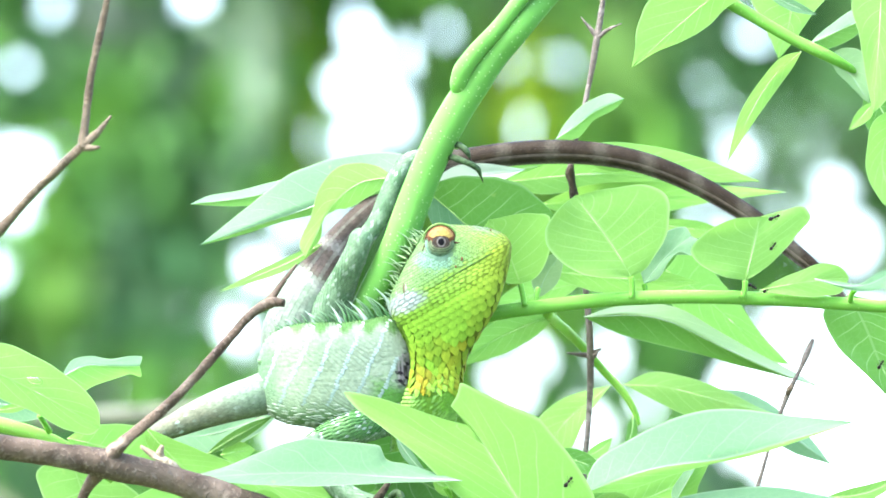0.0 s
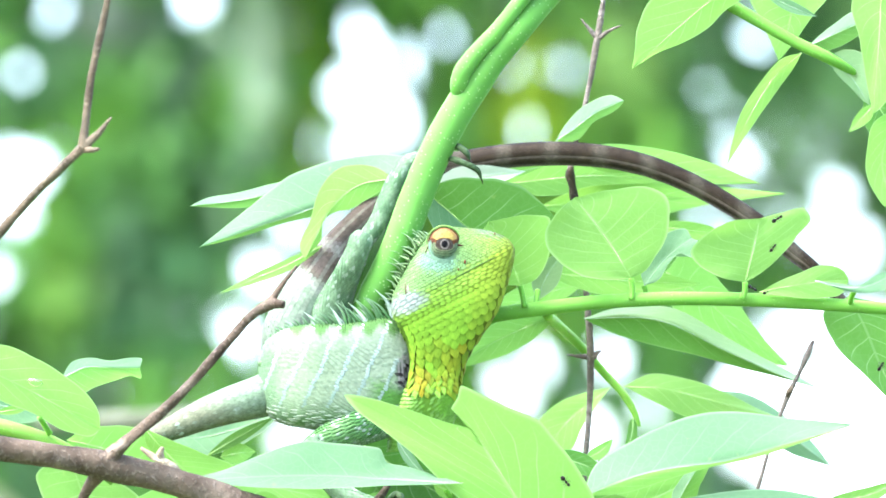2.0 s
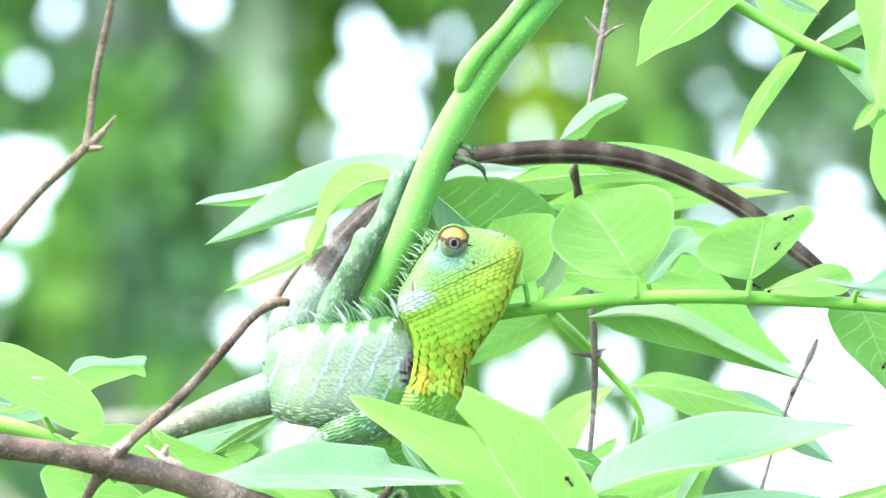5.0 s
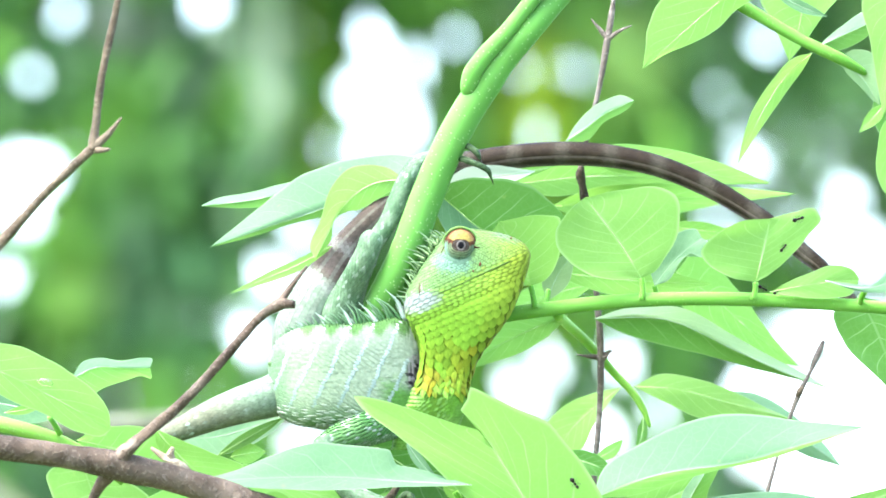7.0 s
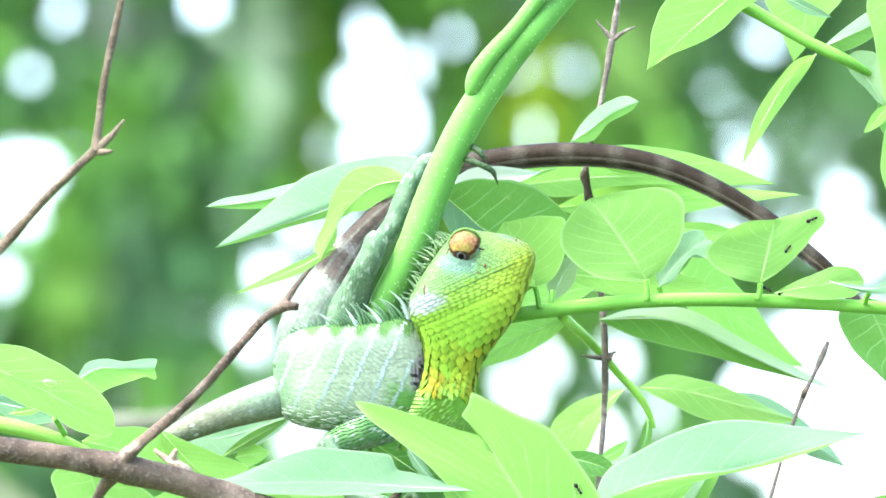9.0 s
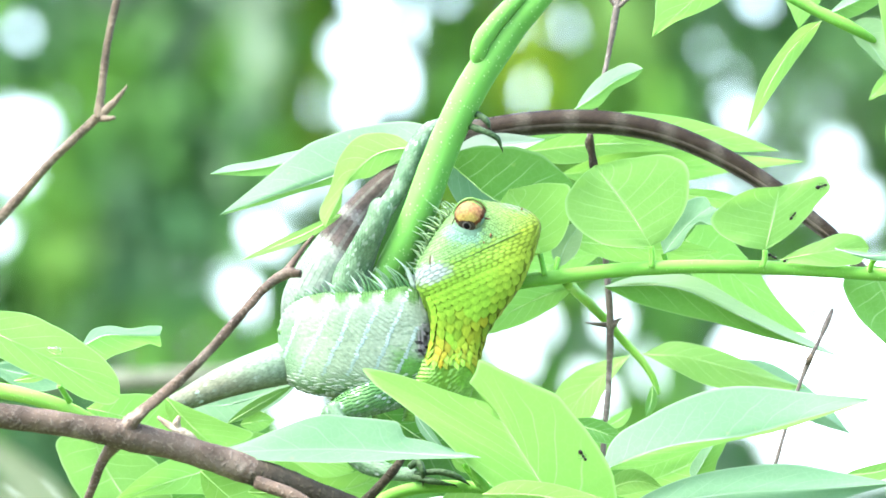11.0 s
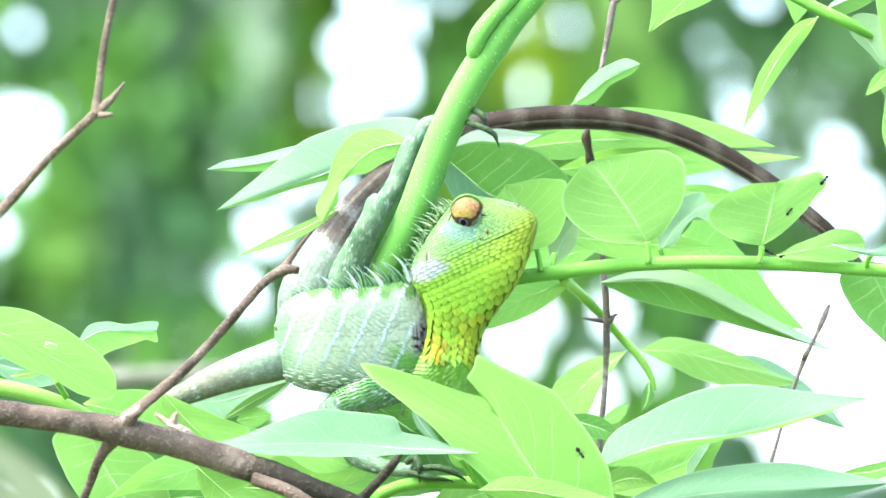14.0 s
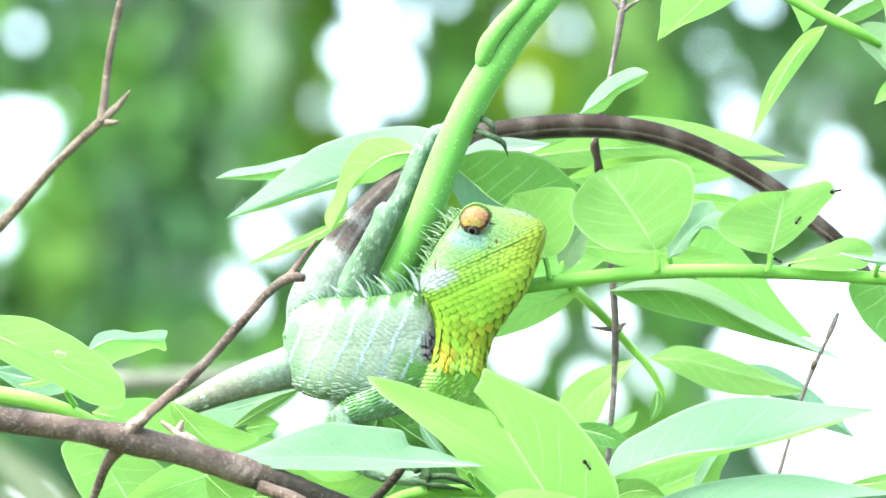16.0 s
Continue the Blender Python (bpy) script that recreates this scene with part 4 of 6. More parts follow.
part("bough", tube([(-163.6, -75, -47.6), (-128.1, -65, -54.4), (-107.8, -60, -57.5), (-92.3, -55, -60.5), (-76.6, -50, -64.4), (-57.7, -46, -70.9), (-55.5, -46, -71.8)], [3.6, 3.5, 3.5, 4.1, 3.8, 3.7, 3.2], 90, 18, 0.1), BARK, branch, label="brown weathered bough with pale flecks")
part("bough_end", tube([(-63, -47, -69.3), (-57.7, -46, -70.9), (-35.6, -42, -79.3), (-3.8, -30, -95.6), (34.9, 0, -154.9), (300, 60, -900), (400, 100, -1890)], [3.0, 3.75, 3.7, 4, 5, 8, 10], 130, 18, 0.14), DARKBARK, branch, label="dark mossy end of the bough, bark gone")
part("twig", tube([(-93.5, -56, -58.6), (-88.7, -58, -53.8), (-81.9, -58, -48.0), (-73.9, -57, -40.6), (-66.8, -57, -33.0), (-59.5, -56, -24.8), (-52.5, -55, -17.4), (-48.3, -55, -14.9)], [2.6, 1.7, 1.5, 1.45, 1.4, 1.35, 1.3, 1.7], 90, 12, 0.3), BARK, branch)
part("twig", tube([(-50.2, -55, -15.6), (-47.2, -56, -14.8), (-44.4, -57, -15)], [1.3, 1.5, 1.1], 10, 9, 0.3), BARK, branch)
part("twig", tube([(-48.7, -55, -14.9), (-45.7, -55, -10.6), (-40.9, -55, -4.3)], [1.3, 0.8, 0.35], 14, 8, 0.15), BARK, branch)
part("twig", tube([(-96.2, -55, -62.2), (-99.5, -52, -66.6), (-102.8, -48, -74.3), (-107.1, -40, -85.7)], [2.4, 1.5, 1.3, 1.2], 18, 9, 0.15), BARK, branch)
part("twig", tube([(-56.8, -50, -73.5), (-48, -54, -76.5), (-35.4, -56, -84.3), (-22.8, -50, -94.8)], [2.0, 1.9, 1.8, 1.6], 18, 9, 0.12), BARK, branch)
part("twig", tube([(-29.4, -30, -82), (-23, -30, -75.6), (-17.3, -28, -69), (-15, -26, -65.4)], [1.6, 1.3, 1.2, 0.6], 16, 8, 0.15), DARKBARK, branch)
part("broken_spur", tube([(-84.9, -40, -55.5), (-80.8, -42, -58.3), (-76.9, -42, -60.5), (-74.1, -40, -62.5)], [0.5, 1.2, 1.5, 0.8], 14, 8, 0.3), PALEWOOD, branch, label="pale broken spur")
part("broken_spur", tube([(-79.3, -42, -58.9), (-79.5, -43, -57), (-78.7, -43, -55.1)], [1.0, 1.0, 0.5], 8, 7, 0.3), PALEWOOD, branch)

back_twig = thing("forked_twig", (-600, 300, -1900), "bare grey-brown forked twig, slightly out of focus", "twig")
part("twig", tube([(-106.6, 90, 30.6), (-117.9, 92, 20.3), (-131.5, 95, 5.5), (-151.9, 100, -16.6), (-202.7, 150, -130), (-560, 250, -900), (-600, 300, -1890)], [1.35, 1.3, 1.45, 1.6, 2.4, 4, 6], 60, 9, 0.2), GREYBARK, back_twig)
part("twig", tube([(-106.8, 90, 30), (-106.1, 90, 36.1), (-104.4, 90, 50.4), (-102.4, 90, 60.4), (-99.4, 90, 73.8), (-96.9, 90, 87.2)], [1.7, 1.15, 1.2, 1.1, 1.0, 0.9], 36, 9, 0.22), GREYBARK, back_twig)
part("thorn", tube([(-106.8, 90, 30.6), (-102.7, 89, 34), (-98.2, 88, 39.5)], [1.5, 1.1, 0.3], 12, 8, 0.15), GREYBARK, back_twig)
part("thorn", tube([(-106.4, 90, 30), (-104, 88, 29.8), (-101.6, 87, 30.1)], [1.2, 0.9, 0.4], 8, 8, 0.15), GREYBARK, back_twig)

tall_twig = thing("thorny_twig", (40, 400, -1900), "slim upright grey-brown twig with small thorns", "twig")
part("twig", tube([(46.6, 42, 73.4), (46.3, 42, 71.1), (45, 42, 62.3), (41.4, 42, 42.9), (38.1, 42, 29.4), (36.9, 40, 22.3), (38.2, 40, 14.9), (40.8, 38, -4.8), (42.8, 40, -29.4), (42.5, 42, -45.8), (41.4, 42, -60.3), (39.6, 45, -85.3), (36, 80, -176.5), (60, 300, -900), (40, 400, -1890)], [0.55, 0.75, 1.0, 0.75, 0.75, 0.9, 0.75, 0.8, 1.05, 0.85, 0.85, 1.0, 2, 3, 5], 150, 9, 0.15), ASHBARK, tall_twig)
for a, b, c in (((45, 42, 61.6), (48.3, 41, 63.9), (51.9, 40, 65.5)), ((44.8, 42, 61.9), (42.4, 42, 64.6), (40.1, 42, 67.5)), ((42.9, 42, -30.7), (44.6, 40, -29.7), (46.3, 39, -28.9)), ((42.9, 42, -31), (39.1, 42, -30.6), (35.8, 42, -30.2)), ((42.9, 41, -31.7), (44.3, 39, -30.7), (45.3, 38, -28.7))):
    part("thorn", tube([a, b, c], [0.9, 0.55, 0.15], 8, 7, 0.2), ASHBARK, tall_twig)

# knotty stretch below the tail; the shade on it is put into dark bark
part("knot", tube([(37.3, 39.6, 24.5), (36.9, 39.6, 22.3), (37.6, 39.6, 18.5), (38.2, 39.6, 14.6), (38.6, 39.5, 12.4)], [0.7, 1.35, 1.1, 1.3, 0.6], 16, 9, 0.3), DARKBARK, tall_twig, label="swollen stretch of the twig, shade below the tail in its dark colour")

thin_twig = thing("thin_twig", (70, 200, -1900), "thin bare dark twig with swollen buds", "twig")
part("twig", tube([(106.1, 6, -25.7), (104.6, 6, -29.3), (102.2, 6, -34.7), (99.4, 6, -40.3), (95.7, 6, -50), (90, 6, -68.8), (83.7, 10, -90.7), (68.8, 60, -191.7), (90, 150, -900), (70, 200, -1890)], [0.4, 0.85, 0.55, 0.8, 0.55, 0.6, 0.75, 1.5, 3, 4], 110, 8, 0.2), ASHBARK, thin_twig)
part("bud", tube([(100, 5, -39), (99.2, 4.5, -40.3), (98.4, 5, -41.6)], [0.6, 0.95, 0.5], 6, 7, 0.2), GREYBARK, thin_twig)

far_bough = thing("blurred_branch", (-500, 1300, -1900), "soft brown branch out of focus behind", "branch")
part("bough", tube([(-168.4, 1100, -70.0), (-135.8, 1100, -69.1), (-103.3, 1100, -67.7), (-19.6, 1120, -71.1), (-63.1, 1200, -181.5), (-500, 1300, -2098)], [4.2, 4.2, 4.4, 5, 10, 18], 50, 9, 0.08), MOSSBARK, far_bough)

near_spray = thing("near_leaf", (-160, -700, -1815), "pale grass-like leaf blades, far out of focus up close", "leaf")
for axis, half in (([(-106.3, -700, -40.6), (-88.9, -700, -55.1), (-73.7, -700, -72)], 3.4), ([(-107.4, -720, -52.8), (-93.6, -720, -59.7), (-83.3, -720, -71.2)], 4.5)):
    part("blade", leaf_shape(axis, half, peak=0.5), DRY, near_spray, axis[0])
part("stalk", tube([(-78.4, -700, -65), (-84.2, -700, -88.3), (-150, -700, -900), (-160, -700, -1815)], [0.8, 1.2, 2, 3], 30, 7), STALK, near_spray)

# ---- the lizard ----
class Loft:
    """A body swept through oval sections; a row is the upper or left rim point, the lower or right one (x, y, z) and the half depth."""

    def __init__(self, rows, steps=60, square=1.0):
        self.flat = spline([(*a, *b, q) for a, b, q in rows], steps)
        self.steps = steps
        self.square = square

    def at(self, u, phi):
        square = self.square
        f = min(max(u, 0.0), 1.0) * self.steps
        k = min(int(f), self.steps - 1)
        r = np.array(self.flat[k]) * (1 - f + k) + np.array(self.flat[k + 1]) * (f - k)
        a, b, q = Vector(r[:3]), Vector(r[3:6]), r[6]
        c, h = (a + b) / 2, (b - a) / 2
        co, si = math.cos(phi), math.sin(phi)
        return c + h * (math.copysign(abs(co) ** square, co)) + Vector((0, -q, 0)) * (math.copysign(abs(si) ** square, si))

    def basis(self, u, phi):
        """Place, direction along, direction round and outward normal."""
        p = self.at(u, phi)
        t = (self.at(u + 0.004, phi) - self.at(u - 0.004, phi)).normalized()
        s = (self.at(u, phi + 0.02) - self.at(u, phi - 0.02)).normalized()
        n = t.cross(s).normalized()
        c = (self.at(u, 0) + self.at(u, math.pi)) / 2
        if n.dot(p - c) < 0:
            n = -n
        return p, t, s, n

    def skin(self, colour, around=28, geo=None):
        geo = geo or Geo()
        rings = []
        for i in range(self.steps + 1):
            ring = []
            for k in range(around):
                p = self.at(i / self.steps, 2 * math.pi * k / around)
                ring.append(geo.put(p, colour(p), (i / self.steps, k / around)))
            rings.append(ring)
        for a, b in zip(rings, rings[1:]):
            for k in range(around):
                geo.f.append((a[k], a[(k + 1) % around], b[(k + 1) % around], b[k]))
        geo.f.append(tuple(reversed(rings[0])))
        geo.f.append(tuple(rings[-1]))
        return geo


def limb(rows, steps=40, flatten=1.0):
    """A loft along points with radii."""
    made = []
    pts = [Vector(p) for p, r in rows]
    for i, (p, r) in enumerate(rows):
        t = pts[min(i + 1, len(pts) - 1)] - pts[max(i - 1, 0)]
        s = Vector((t.z, 0, -t.x)).normalized()
        made.append((tuple(pts[i] + s * r), tuple(pts[i] - s * r), r * flatten))
    return Loft(made, steps)


def one_scale(geo, p, t, s, n, length, width, lift, colour, shade=0.6, point=0.0):
    """A small overlapping scale, its tip towards t and raised off the skin; point: 0 rounded to 1 pointed; shade:
    darkening painted on its root, edge and underside.
    """
    k = 0.36 - 0.14 * point
    e = 0.66 + 0.15 * point
    rim = ((-0.55, 0.0, -0.3), (-0.25, 0.42, 0.0), (0.12, 0.52, 0.4), (0.45, k, 0.75), (e, 0.0, 0.9), (0.45, -k, 0.75), (0.12, -0.52, 0.4), (-0.25, -0.42, 0.0))
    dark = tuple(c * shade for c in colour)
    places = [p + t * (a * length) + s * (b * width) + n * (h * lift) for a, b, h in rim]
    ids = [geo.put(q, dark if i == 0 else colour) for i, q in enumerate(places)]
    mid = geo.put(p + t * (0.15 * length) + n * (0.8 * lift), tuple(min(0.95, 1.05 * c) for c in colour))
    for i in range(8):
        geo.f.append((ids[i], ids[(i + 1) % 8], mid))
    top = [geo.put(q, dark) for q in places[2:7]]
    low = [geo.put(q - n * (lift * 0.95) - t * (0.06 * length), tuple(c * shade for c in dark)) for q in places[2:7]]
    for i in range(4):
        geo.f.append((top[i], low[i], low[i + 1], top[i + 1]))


def scale_sites(loft, u0, u1, step, width, sign, phi0=-0.35, phi1=3.5):
    """Staggered places for scales between u0 and u1: rows step apart, each scale about width wide. step and width may follow u."""
    u, row = u0, 0
    while u < u1:
        st = step(u) if callable(step) else step
        wd = width(u) if callable(width) else width
        a, b = loft.at(u, 0), loft.at(u, math.pi)
        q = (loft.at(u, math.pi / 2) - (a + b) / 2).length
        h = (a - b).length / 2
        length = math.pi * math.sqrt((h * h + q * q) / 2) * (phi1 - phi0) / math.pi
        n = max(3, int(length / wd))
        for k in range(n + 1):
            phi = phi0 + (phi1 - phi0) * (k + 0.5 * (row % 2)) / n
            p, t, s, nn = loft.basis(u, phi)
            yield u, phi, p, t * sign, s, nn, st, wd
        row += 1
        c0 = (loft.at(u, 0) + loft.at(u, math.pi)) / 2
        c1 = (loft.at(u + 0.01, 0) + loft.at(u + 0.01, math.pi)) / 2
        u += 0.01 * st / max(0.05, (c1 - c0).length)


GREEN, MINT, WHITE, YELLOW, BROWN, BLACK, BLUE = (0.059, 0.18, 0.045), (0.18, 0.288, 0.18), (0.333, 0.378, 0.369), (0.279, 0.279, 0.018), (0.059, 0.045, 0.041), (0.013, 0.013, 0.016), (0.18, 0.306, 0.315)


def body_colour(p):
    """Mint flanks, a green band along the back, a spiky green belly."""
    x, z = p[0], p[2]
    c = blend((0.114, 0.164, 0.112), (0.06, 0.124, 0.058), (-43 - z + 1.5 * noise.noise(Vector((x * 0.5, 5, z * 0.5)))) / 6)
    # light evened out in the colour: paler mid-flank, darker towards the hips
    c = blend(c, (0.130, 0.178, 0.134), min(1.0, (x + 38) / 16) * min(1.0, (z + 47) / 8))
    c = blend(c, (0.066, 0.122, 0.07), (-44 - x) / 6 + 0.5 * noise.noise(Vector((x * 0.4, 1, z * 0.4))))
    c = blend(c, (0.046, 0.108, 0.034), (z + 23.9 + 1.5 * math.cos(x * 2 * math.pi / 6.9)) / 1.8)
    c = blend(c, (0.05, 0.135, 0.03), min((x + 22) / 5, (-37 - z - 0.35 * (x + 16)) / 3))
    patch = 0.9 - ((x + 11.2 - 0.1 * (z + 35)) ** 2 / 7 + (z + 34.5) ** 2 / 38)
    spot = noise.noise(Vector((x * 1.1, 3, z * 1.1)))
    return blend(c, (0.012, 0.010, 0.014) if spot > -0.06 else (0.13, 0.125, 0.14), patch * 1.8)


def tail_colour(p):
    """Green over the hips, then purplish brown, paler above, with a few pale bands."""
    x, z = p[0], p[2]
    band = abs((x - 17.0 + 7.0) % 14.0 - 7.0)
    along = 0.6 * x + 0.8 * z
    c = blend((0.011, 0.0085, 0.006), (0.028, 0.023, 0.0145), 0.5 + 0.9 * noise.noise(Vector((x * 0.5, z * 0.5, p[1] * 0.5))))
    if x > -5:
        c = blend(c, (0.085, 0.083, 0.066), 0.62 - 0.3 * max(0.0, band - 1.0))
    if x < -10:
        along += 1.2 * noise.noise(Vector((x * 0.4, 1, z * 0.4)))
        c = blend(c, (0.052, 0.045, 0.041), 0.6 + 0.3 * noise.noise(Vector((x * 0.9, 2, z * 0.9))))
        c = blend(c, (0.125, 0.13, 0.125), 0.8 - abs(along + 18.5) / 2.6)
        c = blend(c, (0.085, 0.122, 0.09), (-27 - along) / 4)
        c = blend(c, (0.125, 0.14, 0.13), 0.9 - abs(along + 30.5) / 2.8)
        c = blend(c, (0.082, 0.112, 0.088), (-37 - along) / 5)
    return c


def limb_colour(p):
    c = blend((0.052, 0.106, 0.058), (0.1, 0.16, 0.104), 0.5 + noise.noise(Vector(p) * 0.25))
    k = noise.noise(Vector(p) * 1.7)
    return blend(c, (0.16, 0.22, 0.18), (k - 0.30) * 3)


def arm_colour(p):
    c = blend((0.036, 0.108, 0.032), (0.066, 0.145, 0.056), 0.5 + 1.2 * noise.noise(Vector(p) * 0.22))
    return blend(c, (0.2, 0.25, 0.24), (noise.noise(Vector(p) * 1.3) - 0.3) * 3)


def thigh_colour(p):
    c = blend((0.1, 0.152, 0.105), (0.088, 0.102, 0.072), (-p[0] - 52) / 26 + (-43 - p[2]) / 10)
    return blend(c, (0.15, 0.195, 0.165), (noise.noise(Vector(p) * 0.7) - 0.22) * 1.6)


def head_colour(p):
    """Green crown, yellow-green throat, pale blue cheek and white jaw corner."""
    x, z = p[0], p[2]
    off = (x - 18.4) * -0.491 + (z - 1.2) * 0.871
    c = blend((0.072, 0.156, 0.014), (0.078, 0.158, 0.056), (off + 0.5) / 3)
    c = blend(c, (0.095, 0.185, 0.028), 0.9 - abs(off + 2.0) / 3.6)
    c = blend(c, (0.14, 0.196, 0.02), min(0.9, (x - 6.0 + 0.18 * (z + 20)) / 15 if off < 0.5 else (x - 8 + 0.6 * off) / 14))
    c = blend(c, (0.112, 0.1, 0.007), min(0.75, (-21 - z + 0.55 * (x - 2)) / 12) * (0.55 + 1.3 * noise.noise(Vector((x * 0.25, 4, z * 0.2)))))
    c = blend(c, (0.09, 0.2, 0.03), (-39.5 - z) / 3)
    d = (x + 10.6) ** 2 / 34 + (z + 15.0 - 0.25 * (x + 10.6)) ** 2 / 8
    c = blend(c, (0.135, 0.165, 0.18), min(0.85, 1.4 - d))
    d = (x + 2.6) ** 2 / 34 + (z + 3.0) ** 2 / 11
    c = blend(c, (0.088, 0.18, 0.15), min(0.7, 1.2 - d))
    c = blend(c, (0.10, 0.165, 0.09), min((z - 3.6) / 2.5, (x - 6) / 4))
    c = tuple(v * (1.0 - 0.16 * min(1.0, max(0.0, (off - 1.5) / 3))) for v in c)
    return c


def bar_line(number, z):
    """Where a pale bar of the flank crosses the height z."""
    return 0.45 * z + 0.4 + 6.9 * (number + 0.1) + 0.5 * noise.noise(Vector((number * 3.1, 0, z * 0.2)))


def bar_off(x, z):
    return min(abs(x - bar_line(number, z)) for number in range(-8, 4))


class NearSide:
    """Places on the near side of a loft, to be looked up by x and z."""

    def __init__(self, loft, first):
        self.uv, self.at = [], []
        for i in range(first, 181):
            for k in range(-89, 90):
                c = k / 90
                self.uv.append((i / 180, math.acos(math.copysign(abs(c) ** (1 / loft.square), c))))
        self.at = [loft.at(u, phi) for u, phi in self.uv]
        self.xz = np.array([(p.x, p.z) for p in self.at])

    def near(self, x, z):
        """The index of the nearest place, and how far off it is."""
        d = (self.xz[:, 0] - x) ** 2 + (self.xz[:, 1] - z) ** 2
        k = int(d.argmin())
        return k, math.sqrt(d[k])


lizard = thing("lizard", (-29.7, 0, -32.1), "bright green crested lizard with yellow throat clinging to a stem", "lizard")

# trunk, from the shoulder to the hips
trunk = Loft([((-6.8, 0, -25.7), (-7.4, 0, -41.8), 5.0), ((-11.1, 0, -21.6), (-11.6, 0, -46.7), 8.6), ((-15.2, 0, -19.5), (-15.2, 0, -48.6), 9.8), ((-21.6, 0, -20.2), (-23.3, 0, -51.6), 11.0), ((-29.7, 0, -21.2), (-31.3, 0, -51.4), 11.8),
              ((-37.8, 0, -21.4), (-38.6, 0, -50.4), 11.2), ((-44.6, 2, -22.6), (-45.1, 2, -49.2), 10.0), ((-49.8, 4, -25.5), (-49.6, 4, -46.9), 7.5), ((-53.0, 5, -31.6), (-52.4, 5, -41.5), 3.0)], 60, 0.6)
body = part("body", trunk.skin(lambda p: tuple(0.92 * c for c in body_colour(p)), 36), SKIN, lizard, label="pale mint flank with white slanting bars")
g = Geo()
for u, phi, p, t, s, n, st, wd in scale_sites(trunk, 0.01, 0.97, 0.92, 1.05, 1, -0.2, 3.4):
    t2 = (t + Vector((0, 0, 0.45))).normalized()
    s2 = n.cross(t2)
    if bar_off(p.x, p.z) < 0.62 and -45 < p.z < -20.5 and abs(n.y) > 0.3:
        continue
    low = min(1.0, max(0.0, (-42 - p.z) / 6))
    rough_edge = 0.2 + 0.35 * low
    c = body_colour(p)
    spiky = low > 0.3 and random.random() < 0.22
    if spiky:
        c = blend(c, (0.2, 0.25, 0.21), 0.6)
        t2 = (t + Vector((0, 0, 0.1))).normalized()
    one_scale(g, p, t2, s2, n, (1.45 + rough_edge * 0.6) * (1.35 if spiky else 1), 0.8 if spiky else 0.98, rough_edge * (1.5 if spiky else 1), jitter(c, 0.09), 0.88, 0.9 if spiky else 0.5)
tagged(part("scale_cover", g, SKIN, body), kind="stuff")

# slanting pale bars, each a row of larger raised scales
SIDE = NearSide(trunk, 2)
for number in range(-8, 4):
    g = Geo()
    z = -20.6
    while z > -45:
        x = bar_line(number, z)
        k, miss = SIDE.near(x, z)
        z -= 0.82
        if miss > 0.4 or x > -13:
            continue
        p, t, s, n = trunk.basis(*SIDE.uv[k])
        down = Vector((-0.42, 0, -1.0))
        t2 = (n.cross(down) * -1).normalized()
        s2 = n.cross(t2)
        c = blend((0.19, 0.255, 0.25), (0.12, 0.18, 0.155), 0.2 + 0.5 * noise.noise(Vector((x, 7, z)) * 0.4) + (-38 - z) / 9 + max(0.0, (-32 - x) / 25))
        one_scale(g, p + n * 0.1 + t2 * random.uniform(-0.22, 0.22), t2, s2, n, 1.05 + 0.4 * random.random(), 0.95, 0.3, jitter(c, 0.07), 0.85, 0.4)
    if len(g.v) > 60:
        part("bar", g, SKIN, body, label="slanting row of pale bluish scales")

# small keeled knobs along the edge of the hip
for x, y, z, r in ((-52.2, 1, -32.2, 1.0), (-49.4, -2, -31.2, 0.9), (-52.1, 2, -34.6, 0.6), (-50.7, 0, -36.7, 0.6), (-48.4, -3, -35.7, 0.6), (-49.7, -1, -40.2, 0.6), (-47.1, -4, -38.9, 0.5)):
    g = tube([(x + 0.9, y + 0.8, z - 0.2), (x, y, z), (x - 0.9, y + 0.1, z + 0.4)], [r * 0.8, r, 0.1], 8, 8, 0.25)
    g.c = [jitter((0.06, 0.12, 0.05), 0.35) for c in g.c]
    part("knob", g, SKIN, body)

# hips and tail
tail_loft = limb([((-46.0, 8, -33.9), 6.1), ((-44.4, 9, -24.2), 7.6), ((-40.1, 11, -14.9), 7.2), ((-36.5, 13, -8.8), 6.5), ((-32.7, 16, -2.8), 5.6), ((-24.9, 20, 6.5), 4.6), ((-16.2, 26, 14.4), 4.0), ((-3.9, 30, 23.4), 3.72),
                  ((7.5, 31, 25.8), 3.39), ((19, 31, 27.6), 3.23), ((32.1, 31, 28.3), 3.23), ((45.1, 31, 27.6), 3.07), ((58.2, 30, 25), 2.91), ((71.2, 29, 19.9), 2.75), ((82.7, 28, 13.6), 2.58), ((92.4, 27, 7), 2.42),
                  ((100.5, 26, 0.2), 2.26), ((106.4, 25, -4.7), 1.94), ((112.7, 25, -11.6), 1.62), ((120.1, 25, -21), 1.13), ((125, 25, -32.5), 0.48)], 110)
tail = part("tail", tail_loft.skin(tail_colour, 20), SKIN, lizard, label="long brown tail with paler bands, arching over the leaves")
g = Geo()
LANES = 17
u, row = 0.01, 0
